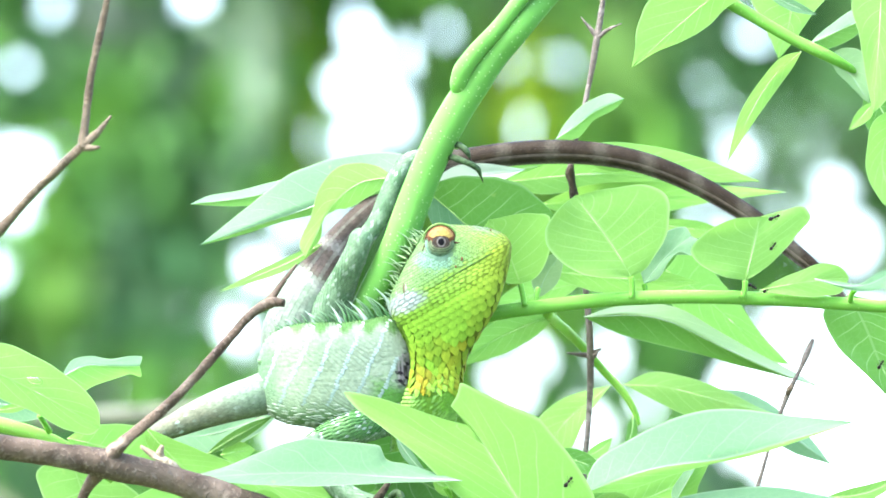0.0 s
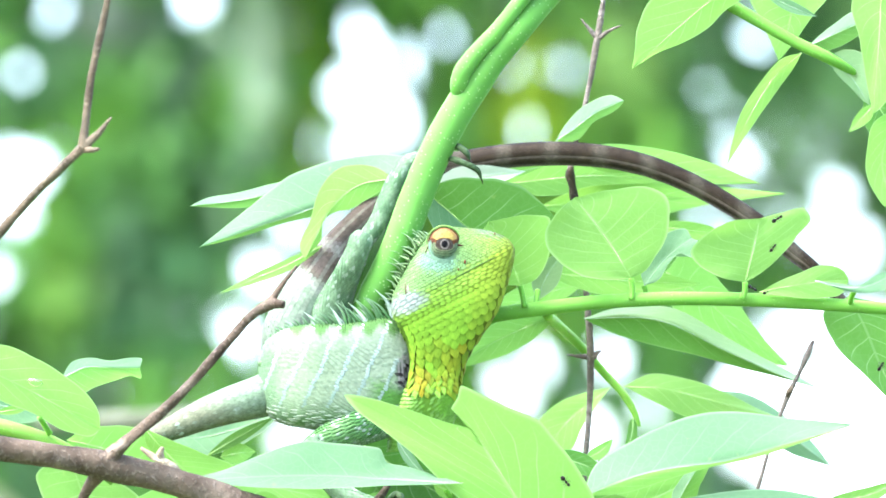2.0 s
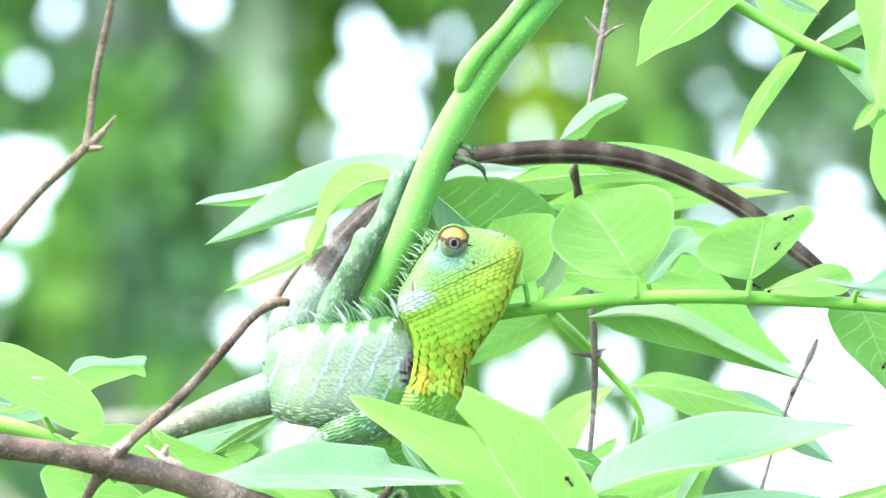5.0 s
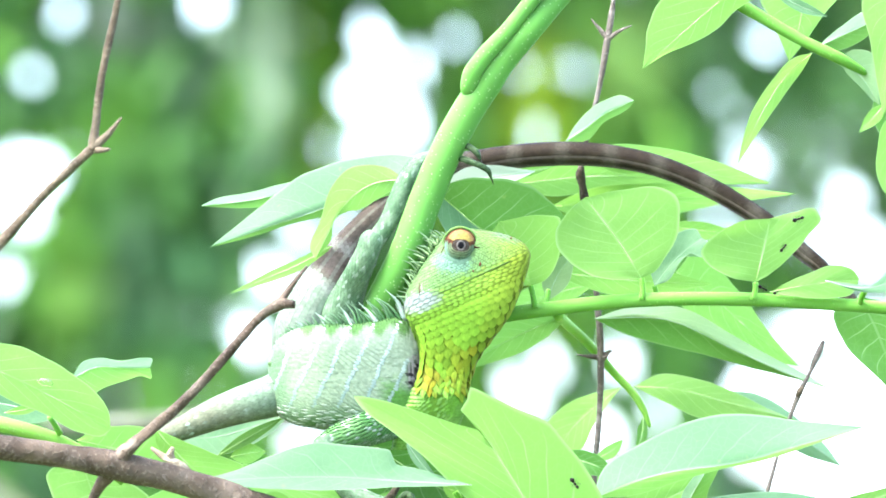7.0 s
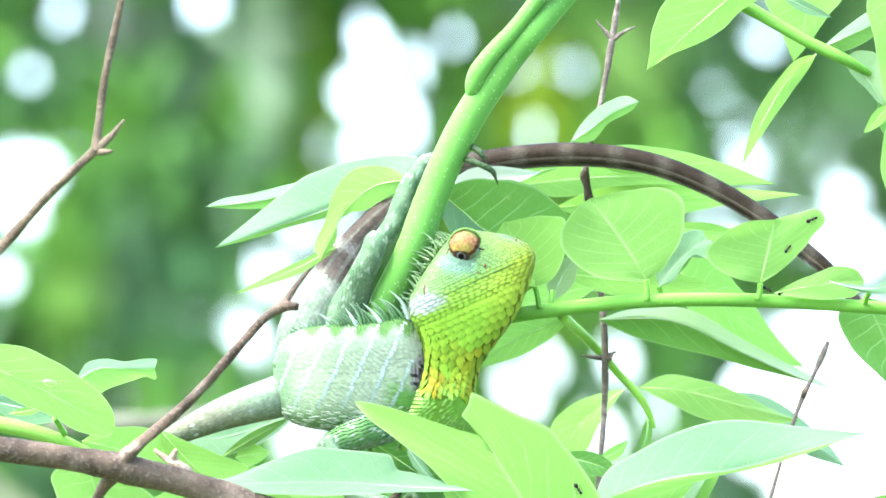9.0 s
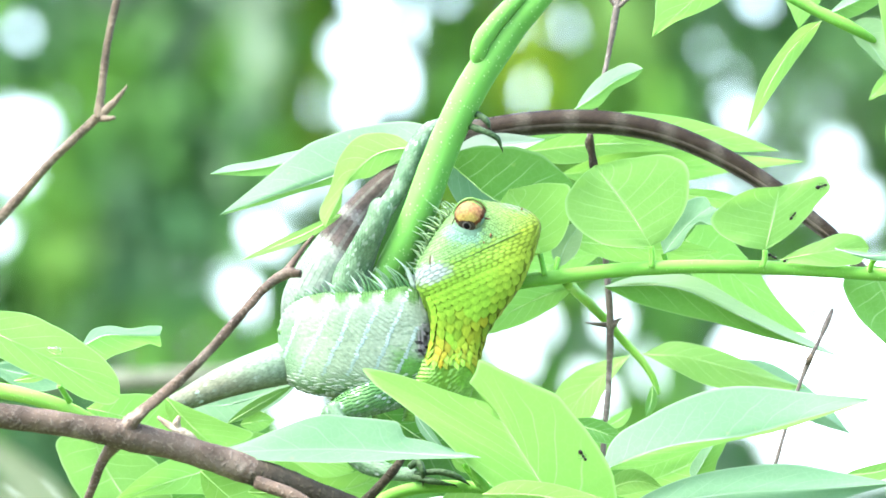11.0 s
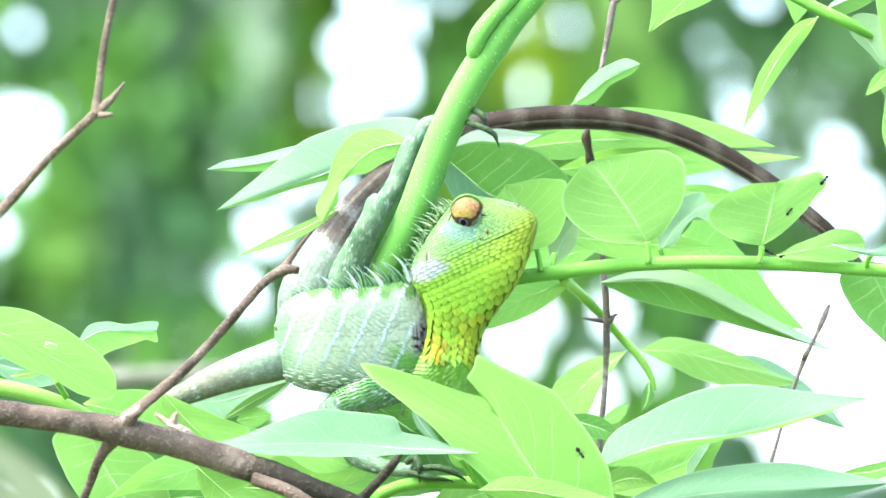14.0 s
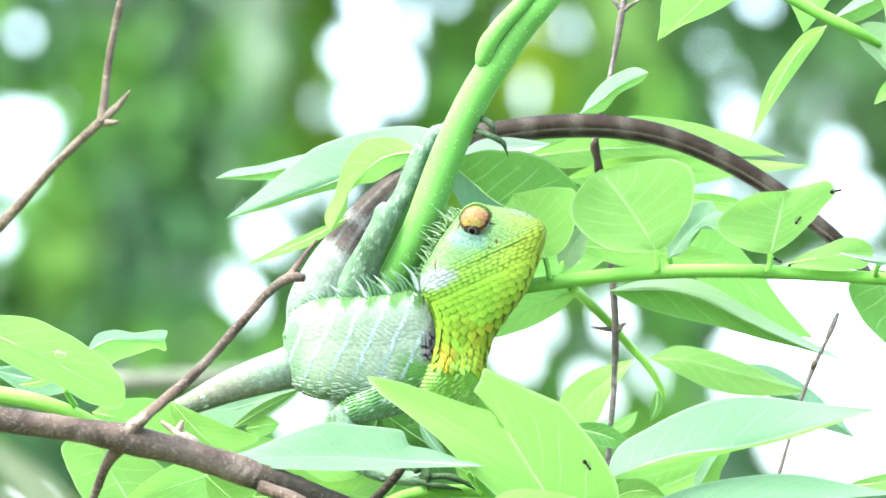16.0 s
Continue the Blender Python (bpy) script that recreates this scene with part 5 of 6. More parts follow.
while u < 0.93:
    for k in range(LANES + 1):
        phi = -0.35 + 3.85 * k / LANES
        p, t, s, n = tail_loft.basis(u + 0.002 * (k % 2), phi)
        wide = (tail_loft.at(u, phi + 0.12) - tail_loft.at(u, phi - 0.12)).length * 0.94
        c = tail_colour(p)
        # light from above put into the colour: dark lower lanes, paler upper lanes and ridge
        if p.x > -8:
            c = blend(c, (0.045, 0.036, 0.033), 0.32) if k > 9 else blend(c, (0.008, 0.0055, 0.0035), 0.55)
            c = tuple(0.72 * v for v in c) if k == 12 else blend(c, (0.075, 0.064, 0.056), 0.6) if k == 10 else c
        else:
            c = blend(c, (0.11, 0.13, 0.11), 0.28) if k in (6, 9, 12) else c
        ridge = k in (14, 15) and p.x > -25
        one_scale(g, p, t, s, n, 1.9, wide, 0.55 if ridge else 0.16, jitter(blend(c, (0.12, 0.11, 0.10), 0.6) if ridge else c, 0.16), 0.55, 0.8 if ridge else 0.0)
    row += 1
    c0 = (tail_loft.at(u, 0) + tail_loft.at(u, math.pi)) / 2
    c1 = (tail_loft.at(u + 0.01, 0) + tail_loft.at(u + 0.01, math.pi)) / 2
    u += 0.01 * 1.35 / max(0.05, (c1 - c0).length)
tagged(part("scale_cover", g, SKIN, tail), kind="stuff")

# limbs
LEG_SHAPES = (
    ("hind_leg", limb([((-35.3, 8, -25.8), 5.4), ((-32.5, 6, -17.7), 5.0), ((-29.8, 4, -12.0), 4.4), ((-27.1, 0, -6.0), 3.6), ((-24.5, -2, -0.2), 3.2), ((-23.2, -2, 3.4), 3.1), ((-22.3, -1, 5.3), 1.9)]), limb_colour),
    ("hind_leg", limb([((-22.5, 3, 2.6), 2.6), ((-18.8, 4, 7.9), 2.5), ((-15.9, 6, 14.7), 2.6), ((-13.1, 8, 20.9), 2.5), ((-10.1, 11, 25.1), 2.1), ((-3.6, 13, 28.1), 1.4)]), limb_colour),
    ("hind_leg", limb([((-42.8, 9, -40.0), 5.4), ((-48.4, 6, -40.6), 6.3), ((-54.0, 3, -42.2), 5.8), ((-61.2, 1, -44.3), 5.2), ((-69.3, 1, -47.2), 4.4), ((-77.4, 2, -50.8), 3.4), ((-84.5, 4, -54.0), 2.3), ((-88.9, 6, -56.5), 1.4)]), thigh_colour),
    ("foreleg", limb([((-7.9, 4, -42.7), 3.23), ((-14.9, 0, -45.7), 6.14), ((-21.9, -5, -48.5), 6.14), ((-29.6, -8, -52), 4.52), ((-34.8, -9, -54.4), 3.23), ((-38.3, -9, -56.3), 2.26), ((-40.3, -8, -57.8), 0.65)]), arm_colour),
    ("foreleg", limb([((-37.3, -10, -52.9), 3.07), ((-34.1, -10, -61), 3.23), ((-28, -10, -69.3), 2.91), ((-19.9, -12, -72.2), 2.1), ((-13.5, -14, -72.9), 1.62)]), limb_colour),
)
for name, lf, colour in LEG_SHAPES:
    ob = part(name, lf.skin(lambda p: tuple(0.85 * c for c in colour(p)), 22), SKIN, lizard)
    g = Geo()
    for u, phi, p, t, s, n, st, wd in scale_sites(lf, 0.02, 0.97, 0.95, 1.0, 1, -0.4, 3.5):
        c = colour(p)
        bump_row = (phi > 2.55 and name == "hind_leg" and lf is LEG_SHAPES[0][1]) or (phi < 0.75 and u < 0.8 and lf is LEG_SHAPES[3][1])
        if bump_row:
            c = blend(c, (0.17, 0.215, 0.18), 0.32)
        knob = random.random() < 0.014
        spiny = 0.5 if lf is LEG_SHAPES[3][1] else 0.1 if lf is LEG_SHAPES[2][1] else 0.26
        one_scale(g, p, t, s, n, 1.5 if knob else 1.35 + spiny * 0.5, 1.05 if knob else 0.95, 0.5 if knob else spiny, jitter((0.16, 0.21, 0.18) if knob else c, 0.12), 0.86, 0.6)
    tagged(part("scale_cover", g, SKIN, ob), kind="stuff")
TOES = (
    [(1.2, 2, 26.6), (4.5, -4, 25.6), (7.4, -5, 24.4), (10.0, -4, 22.8), (10.9, -3, 20.6)], [(1.8, 6, 29.6), (5, -2, 29.5), (6.8, -4, 27.9), (7.7, -4, 26)],
    [(-15.1, -16, -70.5), (-12.7, -18, -69.1), (-11.5, -19, -71.7), (-11.4, -18, -74.4)], [(-13.5, -16, -72.5), (-7.1, -19, -71.8), (-1.4, -19, -73.3), (1, -18, -74.9)], [(-14.3, -16, -73.3), (-8.7, -19, -74.5), (-3, -18, -75.5)],
)
for pts in TOES:
    g = tube(pts, [0.9, 0.95, 0.9, 0.8, 0.4][:len(pts) - 1] + [0.35], 30, 10, 0.3)
    g.c = [jitter((0.022, 0.044, 0.02), 0.5) for c in g.c]
    toe = part("toe", g, SKIN, lizard, label="thin dark clawed toe")
    tip, way = Vector(pts[-1]), (Vector(pts[-1]) - Vector(pts[-2])).normalized()
    g = tube([tuple(tip - way * 0.3), tuple(tip + way * 0.8 + Vector((0, -0.2, 0))), tuple(tip + way * 1.5 + Vector((0, -0.1, -0.5)))], [0.3, 0.22, 0.04], 8, 6)
    g.c = [(0.012, 0.010, 0.009)] * len(g.v)
    part("claw", g, SKIN, toe)

# head with throat
HINGE = (-4.2, 0, -28.1)
skull = Loft([((-14.9, 2, -58), (1.9, 2, -56.4), 4.0), ((-13.6, -3, -47.4), (4.5, -3, -45.8), 6.5), ((-11, -4, -40.2), (5.5, -4, -40.8), 8.2), ((-9.4, -5, -33.4), (6.1, -5, -34.5), 7.6), ((-10.3, -6, -27.6), (8.1, -6, -28.5), 8.2), ((-12.7, -6, -22.4), (11.1, -6, -23.7), 9.4), ((-15, -6, -17.9), (13.9, -6, -19.2), 10.2), ((-15.1, -6, -14), (15.8, -6, -15.6), 10.6),
              ((-12.9, -6, -8.7), (17.6, -6, -9.8), 10.6), ((-10.2, -6, -3.4), (18.9, -6, -4.7), 10.0), ((-7.8, -6, 0.5), (19.5, -6, -1), 9.3), ((-5.7, -6, 3.7), (19.3, -6, 1.9), 8.2), ((-3.9, -6, 5.8), (17.1, -6, 4.4), 6.6), ((-2.3, -6, 6.8), (13.0, -6, 6.0), 4.6), ((-0.6, -6, 7.1), (9.6, -6, 6.6), 2.0)], 90, 0.62)
EYE_XZ = (-0.7, 1.2)
# skin under the scales is darkened, painting shade into the gaps
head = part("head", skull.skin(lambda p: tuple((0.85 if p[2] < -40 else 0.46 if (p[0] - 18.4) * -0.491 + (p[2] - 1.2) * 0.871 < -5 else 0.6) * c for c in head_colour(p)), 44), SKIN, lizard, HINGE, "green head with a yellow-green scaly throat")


FACE = NearSide(skull, 8)

# scales stand in rows along the jaw: offset from the mouth line, length, width
ALONG, ACROSS = Vector((0.871, 0, 0.491)), Vector((-0.491, 0, 0.871))
CORNER = Vector((18.4, 0, 1.2))
ROWS = [(0.55, 2.0, 0.95), (1.5, 1.6, 0.9), (-0.6, 2.1, 1.0), (-1.6, 2.1, 1.0), (-2.6, 2.0, 1.0), (-3.65, 1.9, 1.1), (-4.8, 1.8, 1.25)]
off = 2.35
while off < 22:
    ROWS.append((off, 0.78, 0.72))
    off += 0.6
off, size = -6.1, 1.75
while off > -46:
    ROWS.append((off, size, size))
    off -= size * (0.86 if off > -20 else 0.68)
    size = min(2.7, size + 0.27) if off > -19 else max(1.9, size - 0.25)
fine = Geo()
for number, (off, ln, wd) in enumerate(ROWS):
    a = -44.0 + (ln / 2 if number % 2 else 0)
    while a < 30:
        jx = random.uniform(-0.07, 0.07) * ln
        q = CORNER + ALONG * (a + jx) + ACROSS * (off + random.uniform(-0.06, 0.06) * wd)
        a += ln
        k, miss = FACE.near(q.x, q.z)
        if miss > 0.45 or q.z < -40.5:
            continue
        if (q.x - EYE_XZ[0]) ** 2 / 18.5 + (q.z - EYE_XZ[1]) ** 2 / 23 < 1:
            continue
        p, t, s, n = skull.basis(*FACE.uv[k])
        loose = min(1.0, max(0.0, (-24 - q.z) / 8))
        c = jitter(head_colour(p + Vector((random.uniform(-0.9, 0.9), 0, random.uniform(-0.9, 0.9) * (1 + 3 * loose)))), 0.10 + 0.12 * loose)
        c = blend(c, (0.12, 0.098, 0.008), loose * random.uniform(-0.9, 0.35))
        drop = Vector((0.12 + 0.12 * loose + random.uniform(-0.2, 0.2) * (1 + loose), 0, -1.0)) if off < -5 else -ALONG
        t2 = (drop - n * drop.dot(n)).normalized()
        s2 = n.cross(t2)
        stretch = 1.0 / max(0.45, abs(n.y))
        if off < -5:
            low = min(1.0, max(0.0, (-20 - q.z) / 14))
            g = Geo()
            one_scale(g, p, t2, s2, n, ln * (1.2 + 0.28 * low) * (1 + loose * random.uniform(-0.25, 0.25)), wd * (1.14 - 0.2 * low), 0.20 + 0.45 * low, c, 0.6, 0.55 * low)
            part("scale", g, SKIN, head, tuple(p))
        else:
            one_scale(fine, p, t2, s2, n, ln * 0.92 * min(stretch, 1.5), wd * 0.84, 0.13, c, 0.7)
for u, phi, p, t, s, n, st, wd in scale_sites(skull, 0.005, 0.24, 1.05, 1.1, 1, -0.4, 3.5):
    if p.z < -39:
        one_scale(fine, p, (t * -1 + Vector((-0.4, 0, 0))).normalized(), s, n, 1.5, 1.0, 0.2, jitter(blend((0.085, 0.21, 0.032), (0.12, 0.23, 0.07), noise.noise(p * 0.3) + 0.3), 0.14), 0.85)
tagged(part("scale_cover", fine, SKIN, head, HINGE), kind="stuff")

# mouth line, ear, nostril
def on_head(x, z, out):
    """The point on the near side of the head at x, z, lifted by out."""
    return (x, FACE.at[FACE.near(x, z)[0]].y - out, z)


line = [on_head(*q, 0.12) for q in ((18.6, 0.6), (12.5, -2.0), (6.0, -5.6), (0.0, -9.2), (-5.5, -12.2))]
g = tube(line, [0.11, 0.13, 0.12, 0.1, 0.05], 40, 6)
g.c = [(0.032, 0.068, 0.016)] * len(g.v)
part("mouth", g, SKIN, head, HINGE, "thin dark mouth line")
for x, z, r, c in ((13.6, 5.2, 0.45, (0.072, 0.054, 0.023)), (5.4, -2.8, 0.45, (0.072, 0.023, 0.013)), (3.6, -5.0, 0.3, (0.063, 0.027, 0.013))):
    a = Vector(on_head(x, z, 0.25))
    g = tube([tuple(a + Vector((0, 0, r * 1.3))), tuple(a), tuple(a - Vector((0, 0, r * 1.3)))], [r * 0.3, r * 0.7, r * 0.3], 8, 8)
    g.c = [c] * len(g.v)
    part("nostril" if z > 4 else "spot", g, SKIN, head, HINGE)
for x0, x1, z0, z1, r, c in ((-11.3, -10.9, -9.4, -13.2, 0.42, (0.05, 0.045, 0.026)), (-10.6, -10.3, -9.9, -13.0, 0.38, (0.13, 0.15, 0.115))):
    g = tube([on_head(x0, z0, -0.1), on_head((x0 + x1) / 2, (z0 + z1) / 2, 0.0), on_head(x1, z1, -0.1)], [r * 0.4, r, r * 0.3], 12, 8, 0.2)
    g.c = [jitter(c, 0.2)] * len(g.v)
    part("ear", g, SKIN, head, HINGE)

# the eye turret, with lids; it rolls down later on
EYE_AT = (-0.7, -64, 1.5)
EYE_AT = on_head(EYE_AT[0], EYE_AT[2], -2.0)
g = Geo()
R0 = 4.9
rows, cols = 72, 64
gaze = Vector((0.04, -1, 0.1)).normalized()
ids = []
for i in range(rows + 1):
    ring = []
    for k in range(cols):
        a, b = math.pi * i / rows, 2 * math.pi * k / cols
        q = Vector((math.sin(a) * math.cos(b), -math.cos(a), math.sin(a) * math.sin(b)))
        turn = gaze.to_track_quat("-Y", "Z")
        d = turn @ q
        ang = math.degrees(a)
        up = math.sin(b) + 0.07 * noise.noise(d * 5)
        ang += (0.0 if ang < 15.2 else 2.5) * noise.noise(d * 3.5)
        narrow = 0.78 + 0.62 * math.sin(b) ** 2 * min(1.0, max(0.0, (60 - ang) / 25)) + 0.22 * min(1.0, max(0.0, (ang - 35) / 25))
        lid = max(15.0, ang * narrow)
        r = R0
        if ang < 12.5:
            c = (0.002, 0.002, 0.003)
        elif ang < 15.0:
            c = blend((0.07, 0.068, 0.066), (0.016, 0.014, 0.013), 0.35 + 1.6 * noise.noise(d * 4))
        elif lid < 19.5:
            c = (0.02, 0.015, 0.012)
        elif lid < 22.5:
            c = blend((0.034, 0.034, 0.03), (0.016, 0.015, 0.013), 0.4 + 1.2 * noise.noise(d * 5))
            r *= 1.01
        elif lid < 25.5:
            c = (0.018, 0.014, 0.011)
            r *= 1.015
        elif up > -0.05 + 0.004 * lid:
            r *= 1.02
            if lid < 28 or up < 0.3 + 0.003 * lid:
                c = blend((0.02, 0.005, 0.003), (0.06, 0.025, 0.01), 0.5 + noise.noise(d * 8))
            elif lid < 95:
                near = blend((0.145, 0.125, 0.035), (0.10, 0.066, 0.02), 0.3 + noise.noise(d * 6) + 0.25 * math.sin(lid * 0.8))
                far_up = blend((0.14, 0.085, 0.038), (0.085, 0.035, 0.018), 0.3 + 0.7 * noise.noise(d * 7) + 0.4 * noise.noise(d * 16))
                c = blend(near, far_up, (lid - 46 + 10 * noise.noise(d * 4)) / 14)
            else:
                c = (0.063, 0.108, 0.027)
        else:
            wrinkle = 0.5 + 0.5 * math.sin(lid * 0.62 + 2.2 * noise.noise(d * 2.5))
            c = blend((0.075, 0.112, 0.066), (0.032, 0.05, 0.028), wrinkle + 0.35 * noise.noise(d * 5))
            if lid < 30:
                c = blend(c, (0.085, 0.09, 0.06), 0.7)
            for way, wide in ((4.5, 0.22), (3.8, 0.15)):
                if 54 < lid < 68 and abs(b - way) < wide:
                    c = (0.010, 0.010, 0.009)
            c = blend(c, blend((0.068, 0.135, 0.09), (0.09, 0.18, 0.145), 0.5 + noise.noise(d * 6)), (lid - 44 + 8 * noise.noise(d * 3)) / 22)
            r *= 1.02 - 0.05 * min(1.0, max(0.0, (lid - 28) / 30))
        ring.append(g.put(Vector(EYE_AT) + Vector((d.x * r * 0.95, d.y * r * 0.9, d.z * r * 1.08)), jitter(c, 0.15)))
    ids.append(ring)
for a, b in zip(ids, ids[1:]):
    for k in range(cols):
        g.f.append((a[k], a[(k + 1) % cols], b[(k + 1) % cols], b[k]))
eye = part("eye", g, EYE_SKIN, head, EYE_AT, "small dark eye in a ringed lid with an orange brow")

# the dark corners of the eye and the ridge along the snout
for pts in (((-5.9, -0.6), (-5.0, 1.4), (-3.6, 3.2)), ((3.0, 2.0), (4.0, 1.8), (4.9, 1.8))):
    g = tube([on_head(x, z, 0.08) for x, z in pts], [0.15, 0.26, 0.08], 12, 7, 0.2)
    g.c = [jitter((0.028, 0.012, 0.008), 0.3) for c in g.c]
    part("eye_stripe", g, SKIN, head, HINGE, "dark red streak at the corner of the eye")
g = tube([on_head(x, z, -0.35) for x, z in ((3.6, 4.4), (7.0, 4.9), (11.0, 4.7), (14.5, 3.6), (18.0, 1.6))], [0.15, 0.42, 0.5, 0.45, 0.15], 36, 10, 0.2)
g.c = [jitter((0.07, 0.155, 0.04), 0.3) for c in g.c]
part("snout_ridge", g, SKIN, head, HINGE)

# brow ridge over the eye, with the dark crease under it
def over_eye(reach, out):
    return [tuple(Vector(EYE_AT) + Vector((reach * math.cos(a), out - 1.0 * math.sin(a), 1.1 * reach * math.sin(a)))) for a in (3.05, 2.75, 2.4, 2.0, 1.6, 1.1, 0.7, 0.4)]


g = tube(over_eye(4.65, -1.0), [0.08, 0.14, 0.15, 0.1, 0.09, 0.1, 0.16, 0.1], 40, 7, 0.2)
g.c = [jitter((0.055, 0.027, 0.012), 0.4) for c in g.c]
part("lid_crease", g, SKIN, head, HINGE, "dark reddish crease of the upper lid")
g = tube(over_eye(5.1, -0.3), [0.12, 0.2, 0.34, 0.42, 0.42, 0.34, 0.25, 0.12], 40, 8, 0.2)
g.c = [jitter((0.058, 0.12, 0.03), 0.3) for c in g.c]
part("brow", g, SKIN, head, HINGE, "green scaly brow ridge")

# crest
def spine(parent, root, lean, length, width, colour):
    a = Vector(root)
    d = Vector(lean).normalized()
    bend = Vector((0.10 * length, 0, 0.05 * length)) * random.uniform(0.4, 1.3)
    g = tube([tuple(a - d * 0.8), tuple(a + d * length * 0.5 + bend), tuple(a + d * length)], [width, width * 0.6, 0.04], 8, 6)
    g.c = [blend(colour, (0.125, 0.2, 0.14), 1.0 * i / len(g.c) - 0.15) for i in range(len(g.c))]
    part("crest_spine", g, SKIN, parent, root)


for i, (x, y, z, size) in enumerate(spline([(*(-5.5, -6, 4.4), 3.0), (*(-8.4, -5, 1.4), 4.4), (*(-11.0, -4, -3.0), 4.6), (*(-13.3, -4, -7.9), 3.6), (*(-14.5, -2, -14.4), 4.2)], 27)):
    clump = 0.55 + 0.65 * abs(math.sin(i * 0.62))
    spine(head, (x + random.uniform(-0.3, 0.5), y + random.uniform(-1, 1), z), (-0.95, random.uniform(-0.4, 0.3), 0.5 + 0.55 * random.uniform(-1, 1)), size * clump * random.uniform(0.75, 1.15), random.uniform(0.3, 0.48), (0.1, 0.175, 0.075))
for i, (x, y, z, size) in enumerate(spline([(*(-12.9, -3, -17.9), 9.0), (*(-19.2, -4, -19.7), 9.0), (*(-26.4, -4, -20.6), 7.6), (*(-34.5, -3, -21.2), 6.0), (*(-42.6, 0, -21.8), 4.2), (*(-49.1, 2, -24.0), 2.0)], 52)):
    tall = i % 2 == 0
    pale = ((x - 0.45 * z - 0.4) / 6.9) % 1.0 < 0.22
    spine(body, (x + random.uniform(-0.4, 0.4), y + (0 if tall else 0.9), z - 1.0), (-0.6 + 0.28 * random.uniform(-1, 1), -0.12 + 0.2 * random.uniform(-1, 1), 0.8), size * (random.uniform(0.75, 1.1) if tall else random.uniform(0.4, 0.7)), (0.85 if pale else 0.62) if tall else 0.5, (0.15, 0.215, 0.19) if pale else (0.022, 0.08, 0.024))

# seconds, degrees of lean, lowering and outward turn, then a shift to the right and up
HEAD_TURN = [(0, 0, 0, 0), (0.5, 0.6, 0, 0), (1, 0.9, 0, 0), (2, 1.9, 0, 0), (3, 3.3, 0, 0), (4, 4.2, 0, 0), (6.5, 5.0, 0, 0), (8, 5.3, 0, 0), (10.5, 5.0, 0, 0, 0.3, -0.8), (13, 4.9, 0, 0, 0.4, -1.2), (16, 4.9, 0, 0, 0.4, -1.2)]
EYE_TURN = [(0, 0, 0, 0), (8.3, 0, 0, 0), (8.9, 0, 39, -18), (10.3, 0, 39, -18), (16, 0, 39, -18)]


# ---- ants ----
def ant(at, heading, size, doing="resting on"):
    ob = thing("ant", at, "tiny black ant " + doing + " a green leaf", "ant", "ants on the leaves")
    a = Vector((math.cos(heading), 0, math.sin(heading)))
    c = Vector(at)
    side = Vector((-a.z, 0, a.x))
    for name, k, r in (("head", 0.42, 0.20), ("thorax", 0.08, 0.17), ("abdomen", -0.36, 0.28)):
        part(name, tube([tuple(c + a * size * (k - r * 0.9)), tuple(c + a * size * k), tuple(c + a * size * (k + r * 0.9))], [size * r * 0.35, size * r * 0.85, size * r * 0.3], 8, 10), ANTBLACK, ob)
    for k in (-0.1, 0.08, 0.22):
        for sgn in (-1, 1):
            p = c + a * size * k
            part("leg", tube([tuple(p), tuple(p + side * sgn * size * 0.25 + Vector((0, -0.3, 0))), tuple(p + side * sgn * size * 0.45 + a * size * (k - 0.05) + Vector((0, 0.3, 0)))], [0.07, 0.06, 0.04], 4, 4), ANTBLACK, ob)
    return ob


walking_ant = ant((94.4, -8, 9), 0.4, 2.9, "walking along")
shrub_ants = [walking_ant, ant((94.1, -7, 0.8), 0.9, 2.3), ant((125.6, 9, -33.2), 1.0, 2.4)]
stem_ants = [ant((88.4, -2.5, -10.7), -0.5, 2.4), ant((92.6, -2.5, -11.8), 0.35, 2.2)]
for ob in stem_ants:
    tagged(ob, "tiny black ant resting beside a green leaf stem", "ant", "ants on the leaves")
sprig_ants = [ant((35.2, -44.5, -65.4), 0.9, 3.0, "turning on")]

# how an ant walks on its leaf: seconds, mm to the right, away and up, degrees turned
ANT_WALK = [(0, 0, 0, 0, 0), (1, 0, 0, 0, 5), (3, 1.8, 0, 0.2, 12), (4, 1.8, 0, 0.1, 8), (6.5, 3.3, -0.3, 0, -10), (8, 5.1, -0.7, 0.1, 5), (10.5, 7.7, -1.2, 0.2, -8), (12.5, 7.8, -1.3, 0.4, 0), (13, 8.6, -1.5, 0.5, 20), (13.5, 8.8, -1.6, 1.2, 50), (14.5, 10.3, -1.8, 0.4, 0), (16, 10.3, -1.8, 0.1, -10)]
ANT_TURN = [(0, 0, 0, 0, 0), (1, -0.3, 0, 0.1, -68), (2, -0.9, 0, 0.9, -100), (10.5, -1.2, 0, 1.0, -108), (16, -1.2, 0, 1.0, -105)]


# ---- what moves ----
SPRIG_PIVOT = Vector((59.1, -35, -44.0))


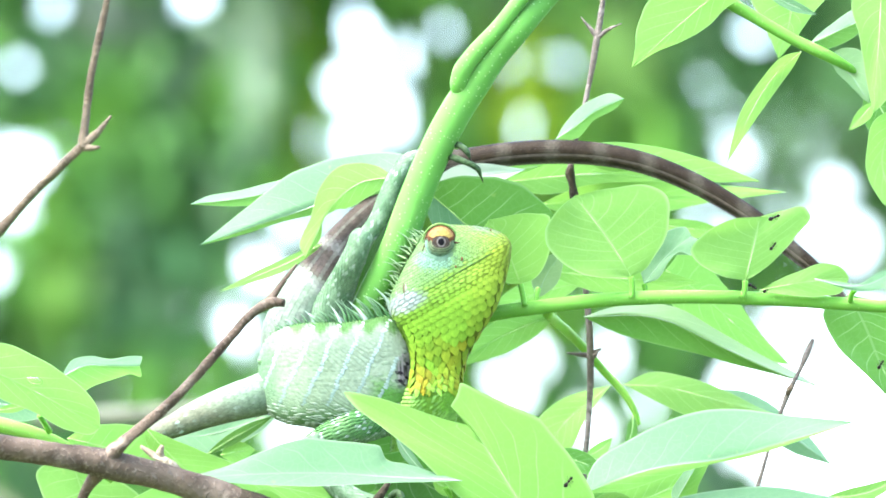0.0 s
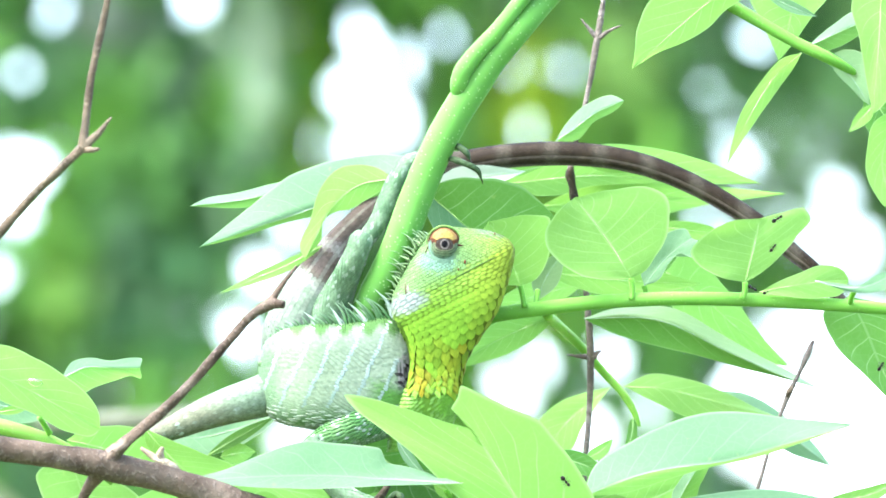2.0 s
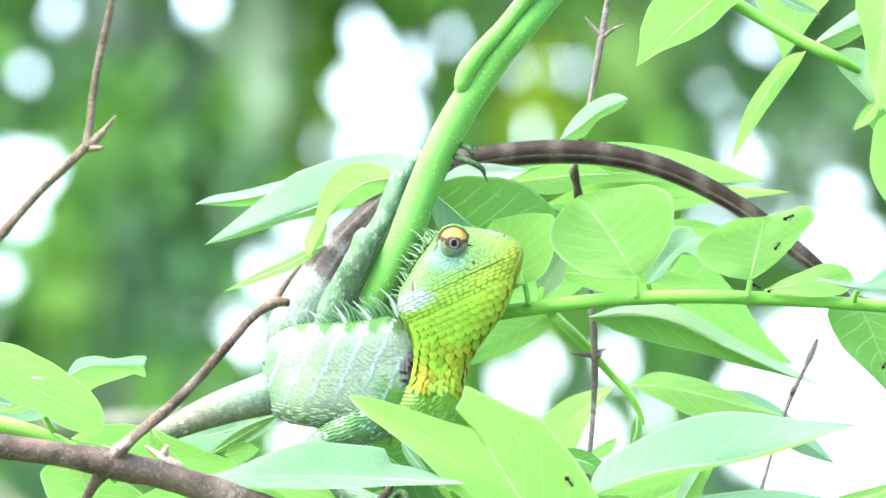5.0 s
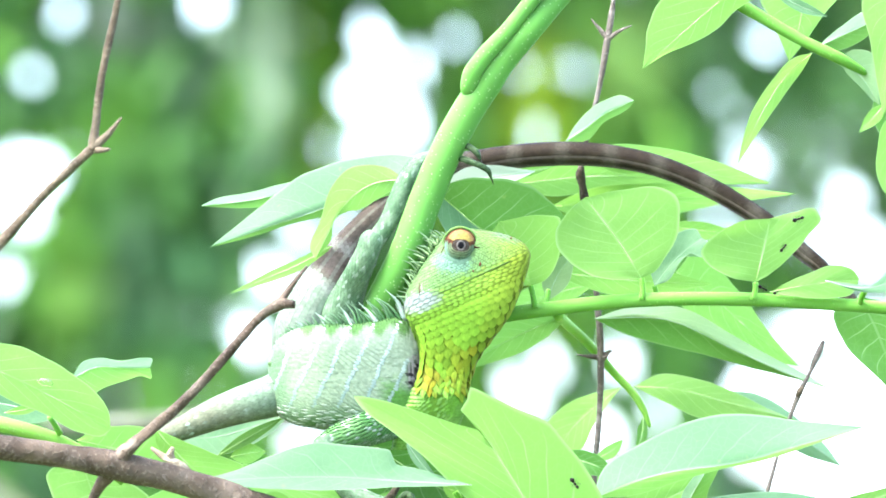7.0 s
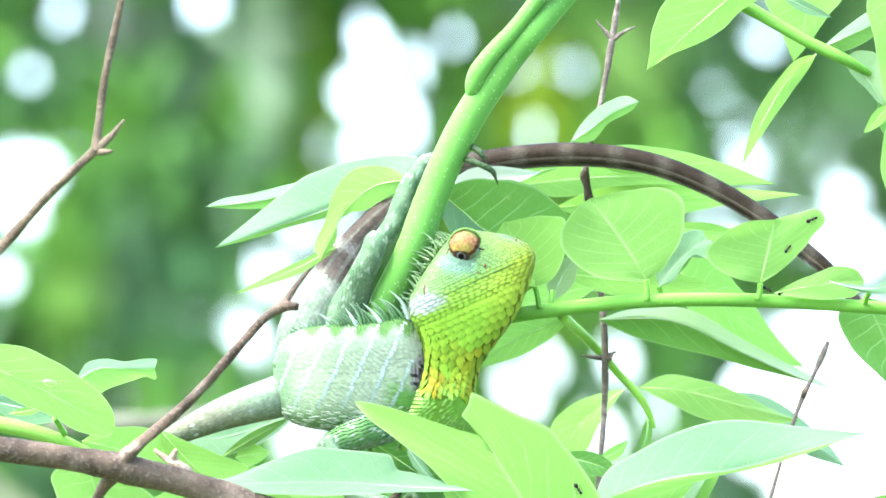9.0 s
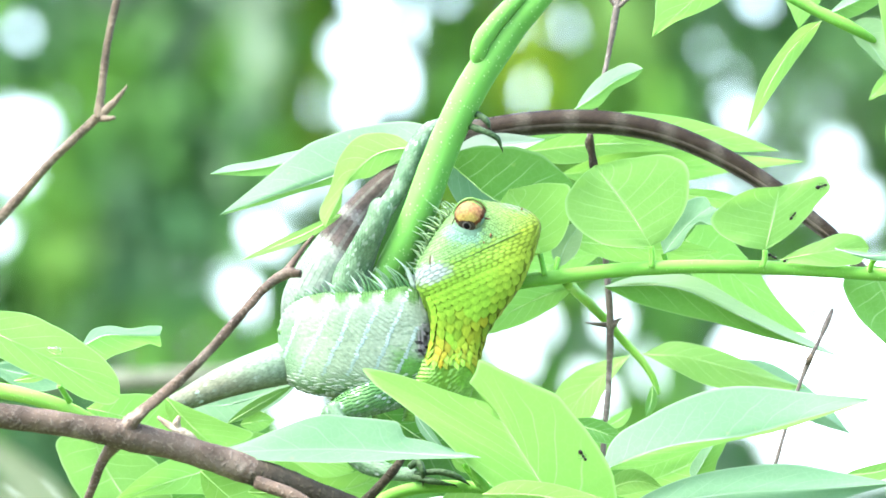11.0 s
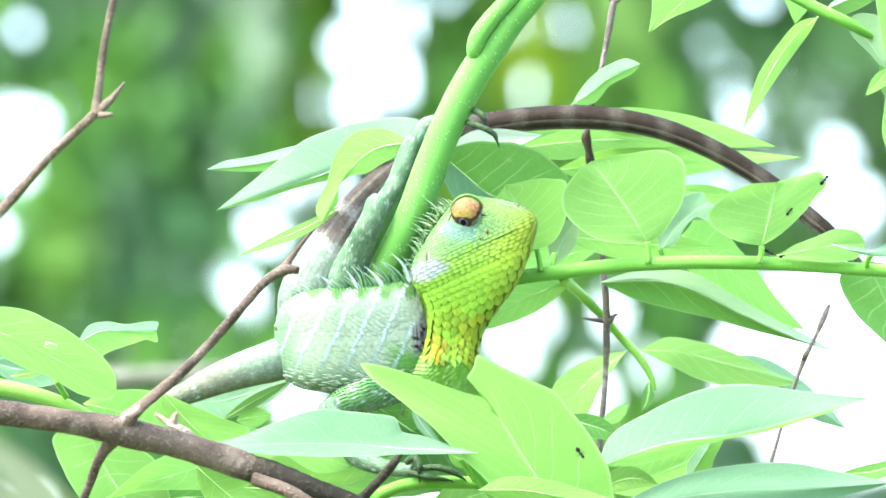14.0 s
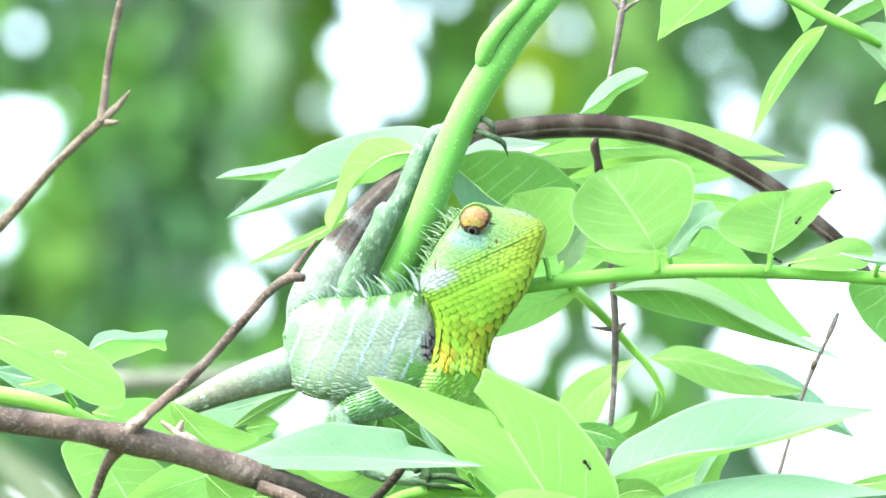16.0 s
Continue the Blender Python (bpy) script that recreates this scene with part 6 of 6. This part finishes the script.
def swaying(ob, table):
    """Carry a whole plant, or what clings to it, with the wind; a fourth value rolls it about the pivot of the sprig."""
    home = ob.location.copy()
    pivot = RIG @ SPRIG_PIVOT
    rows = []
    for t, dx, dz, *roll in table:
        q = Matrix.Rotation(radians(roll[0] if roll else 0.0), 4, TURN.to_3x3() @ Vector((0, 1, 0)))
        rows.append((t, Matrix.Translation(pivot + RIG.to_3x3() @ Vector((dx, 0, dz))) @ q @ Matrix.Translation(home - pivot)))
    walk(ob, rows)


def turning(ob, rows):
    """Turn a part on its thing; rows: seconds, degrees to the right about the line of sight, then of lowering and of turning outward, and a shift."""
    home = ob.location.copy()
    r = TURN.to_3x3()
    made = []
    for t, lean, lower, out_turn, *shift in rows:
        q = Matrix.Rotation(radians(lean), 3, r @ Vector((0, 1, 0))) @ Matrix.Rotation(radians(out_turn), 3, r @ Vector((0, 0, 1))) @ Matrix.Rotation(radians(lower), 3, r @ Vector((1, 0, 0)))
        dx, dz = shift or (0.0, 0.0)
        made.append((t, Matrix.Translation(home + r @ Vector((dx, 0, dz)) * 0.001) @ q.to_4x4()))
    walk(ob, made)


def wandering(ob, table, steps):
    """Carry an ant with its leaf while it walks and turns on it."""
    home = ob.location.copy()
    r = TURN.to_3x3()
    rows = []
    for t, dx, dz, *roll in table:
        x, y, z, turn = (float(np.interp(t, [k[0] for k in steps], [k[i] for k in steps])) for i in (1, 2, 3, 4))
        spin = Matrix.Rotation(radians(-turn), 4, r @ Vector((0, 1, 0)))
        rows.append((t, Matrix.Translation(home + RIG.to_3x3() @ Vector((dx + x, y, dz + z))) @ spin))
    walk(ob, rows)


def motions():
    for ob in (shrub, water, tall_twig, thin_twig, lizard, near_spray, *shrub_ants[1:], *stem_ants):
        swaying(ob, SHRUB_SWAY)
    swaying(sprig, SPRIG_SWAY)
    wandering(walking_ant, SHRUB_SWAY, ANT_WALK)
    wandering(sprig_ants[0], SPRIG_SWAY, ANT_TURN)
    for ob in (branch, back_twig):
        swaying(ob, BRANCH_SWAY)
    turning(head, HEAD_TURN)
    turning(eye, EYE_TURN)


motions()
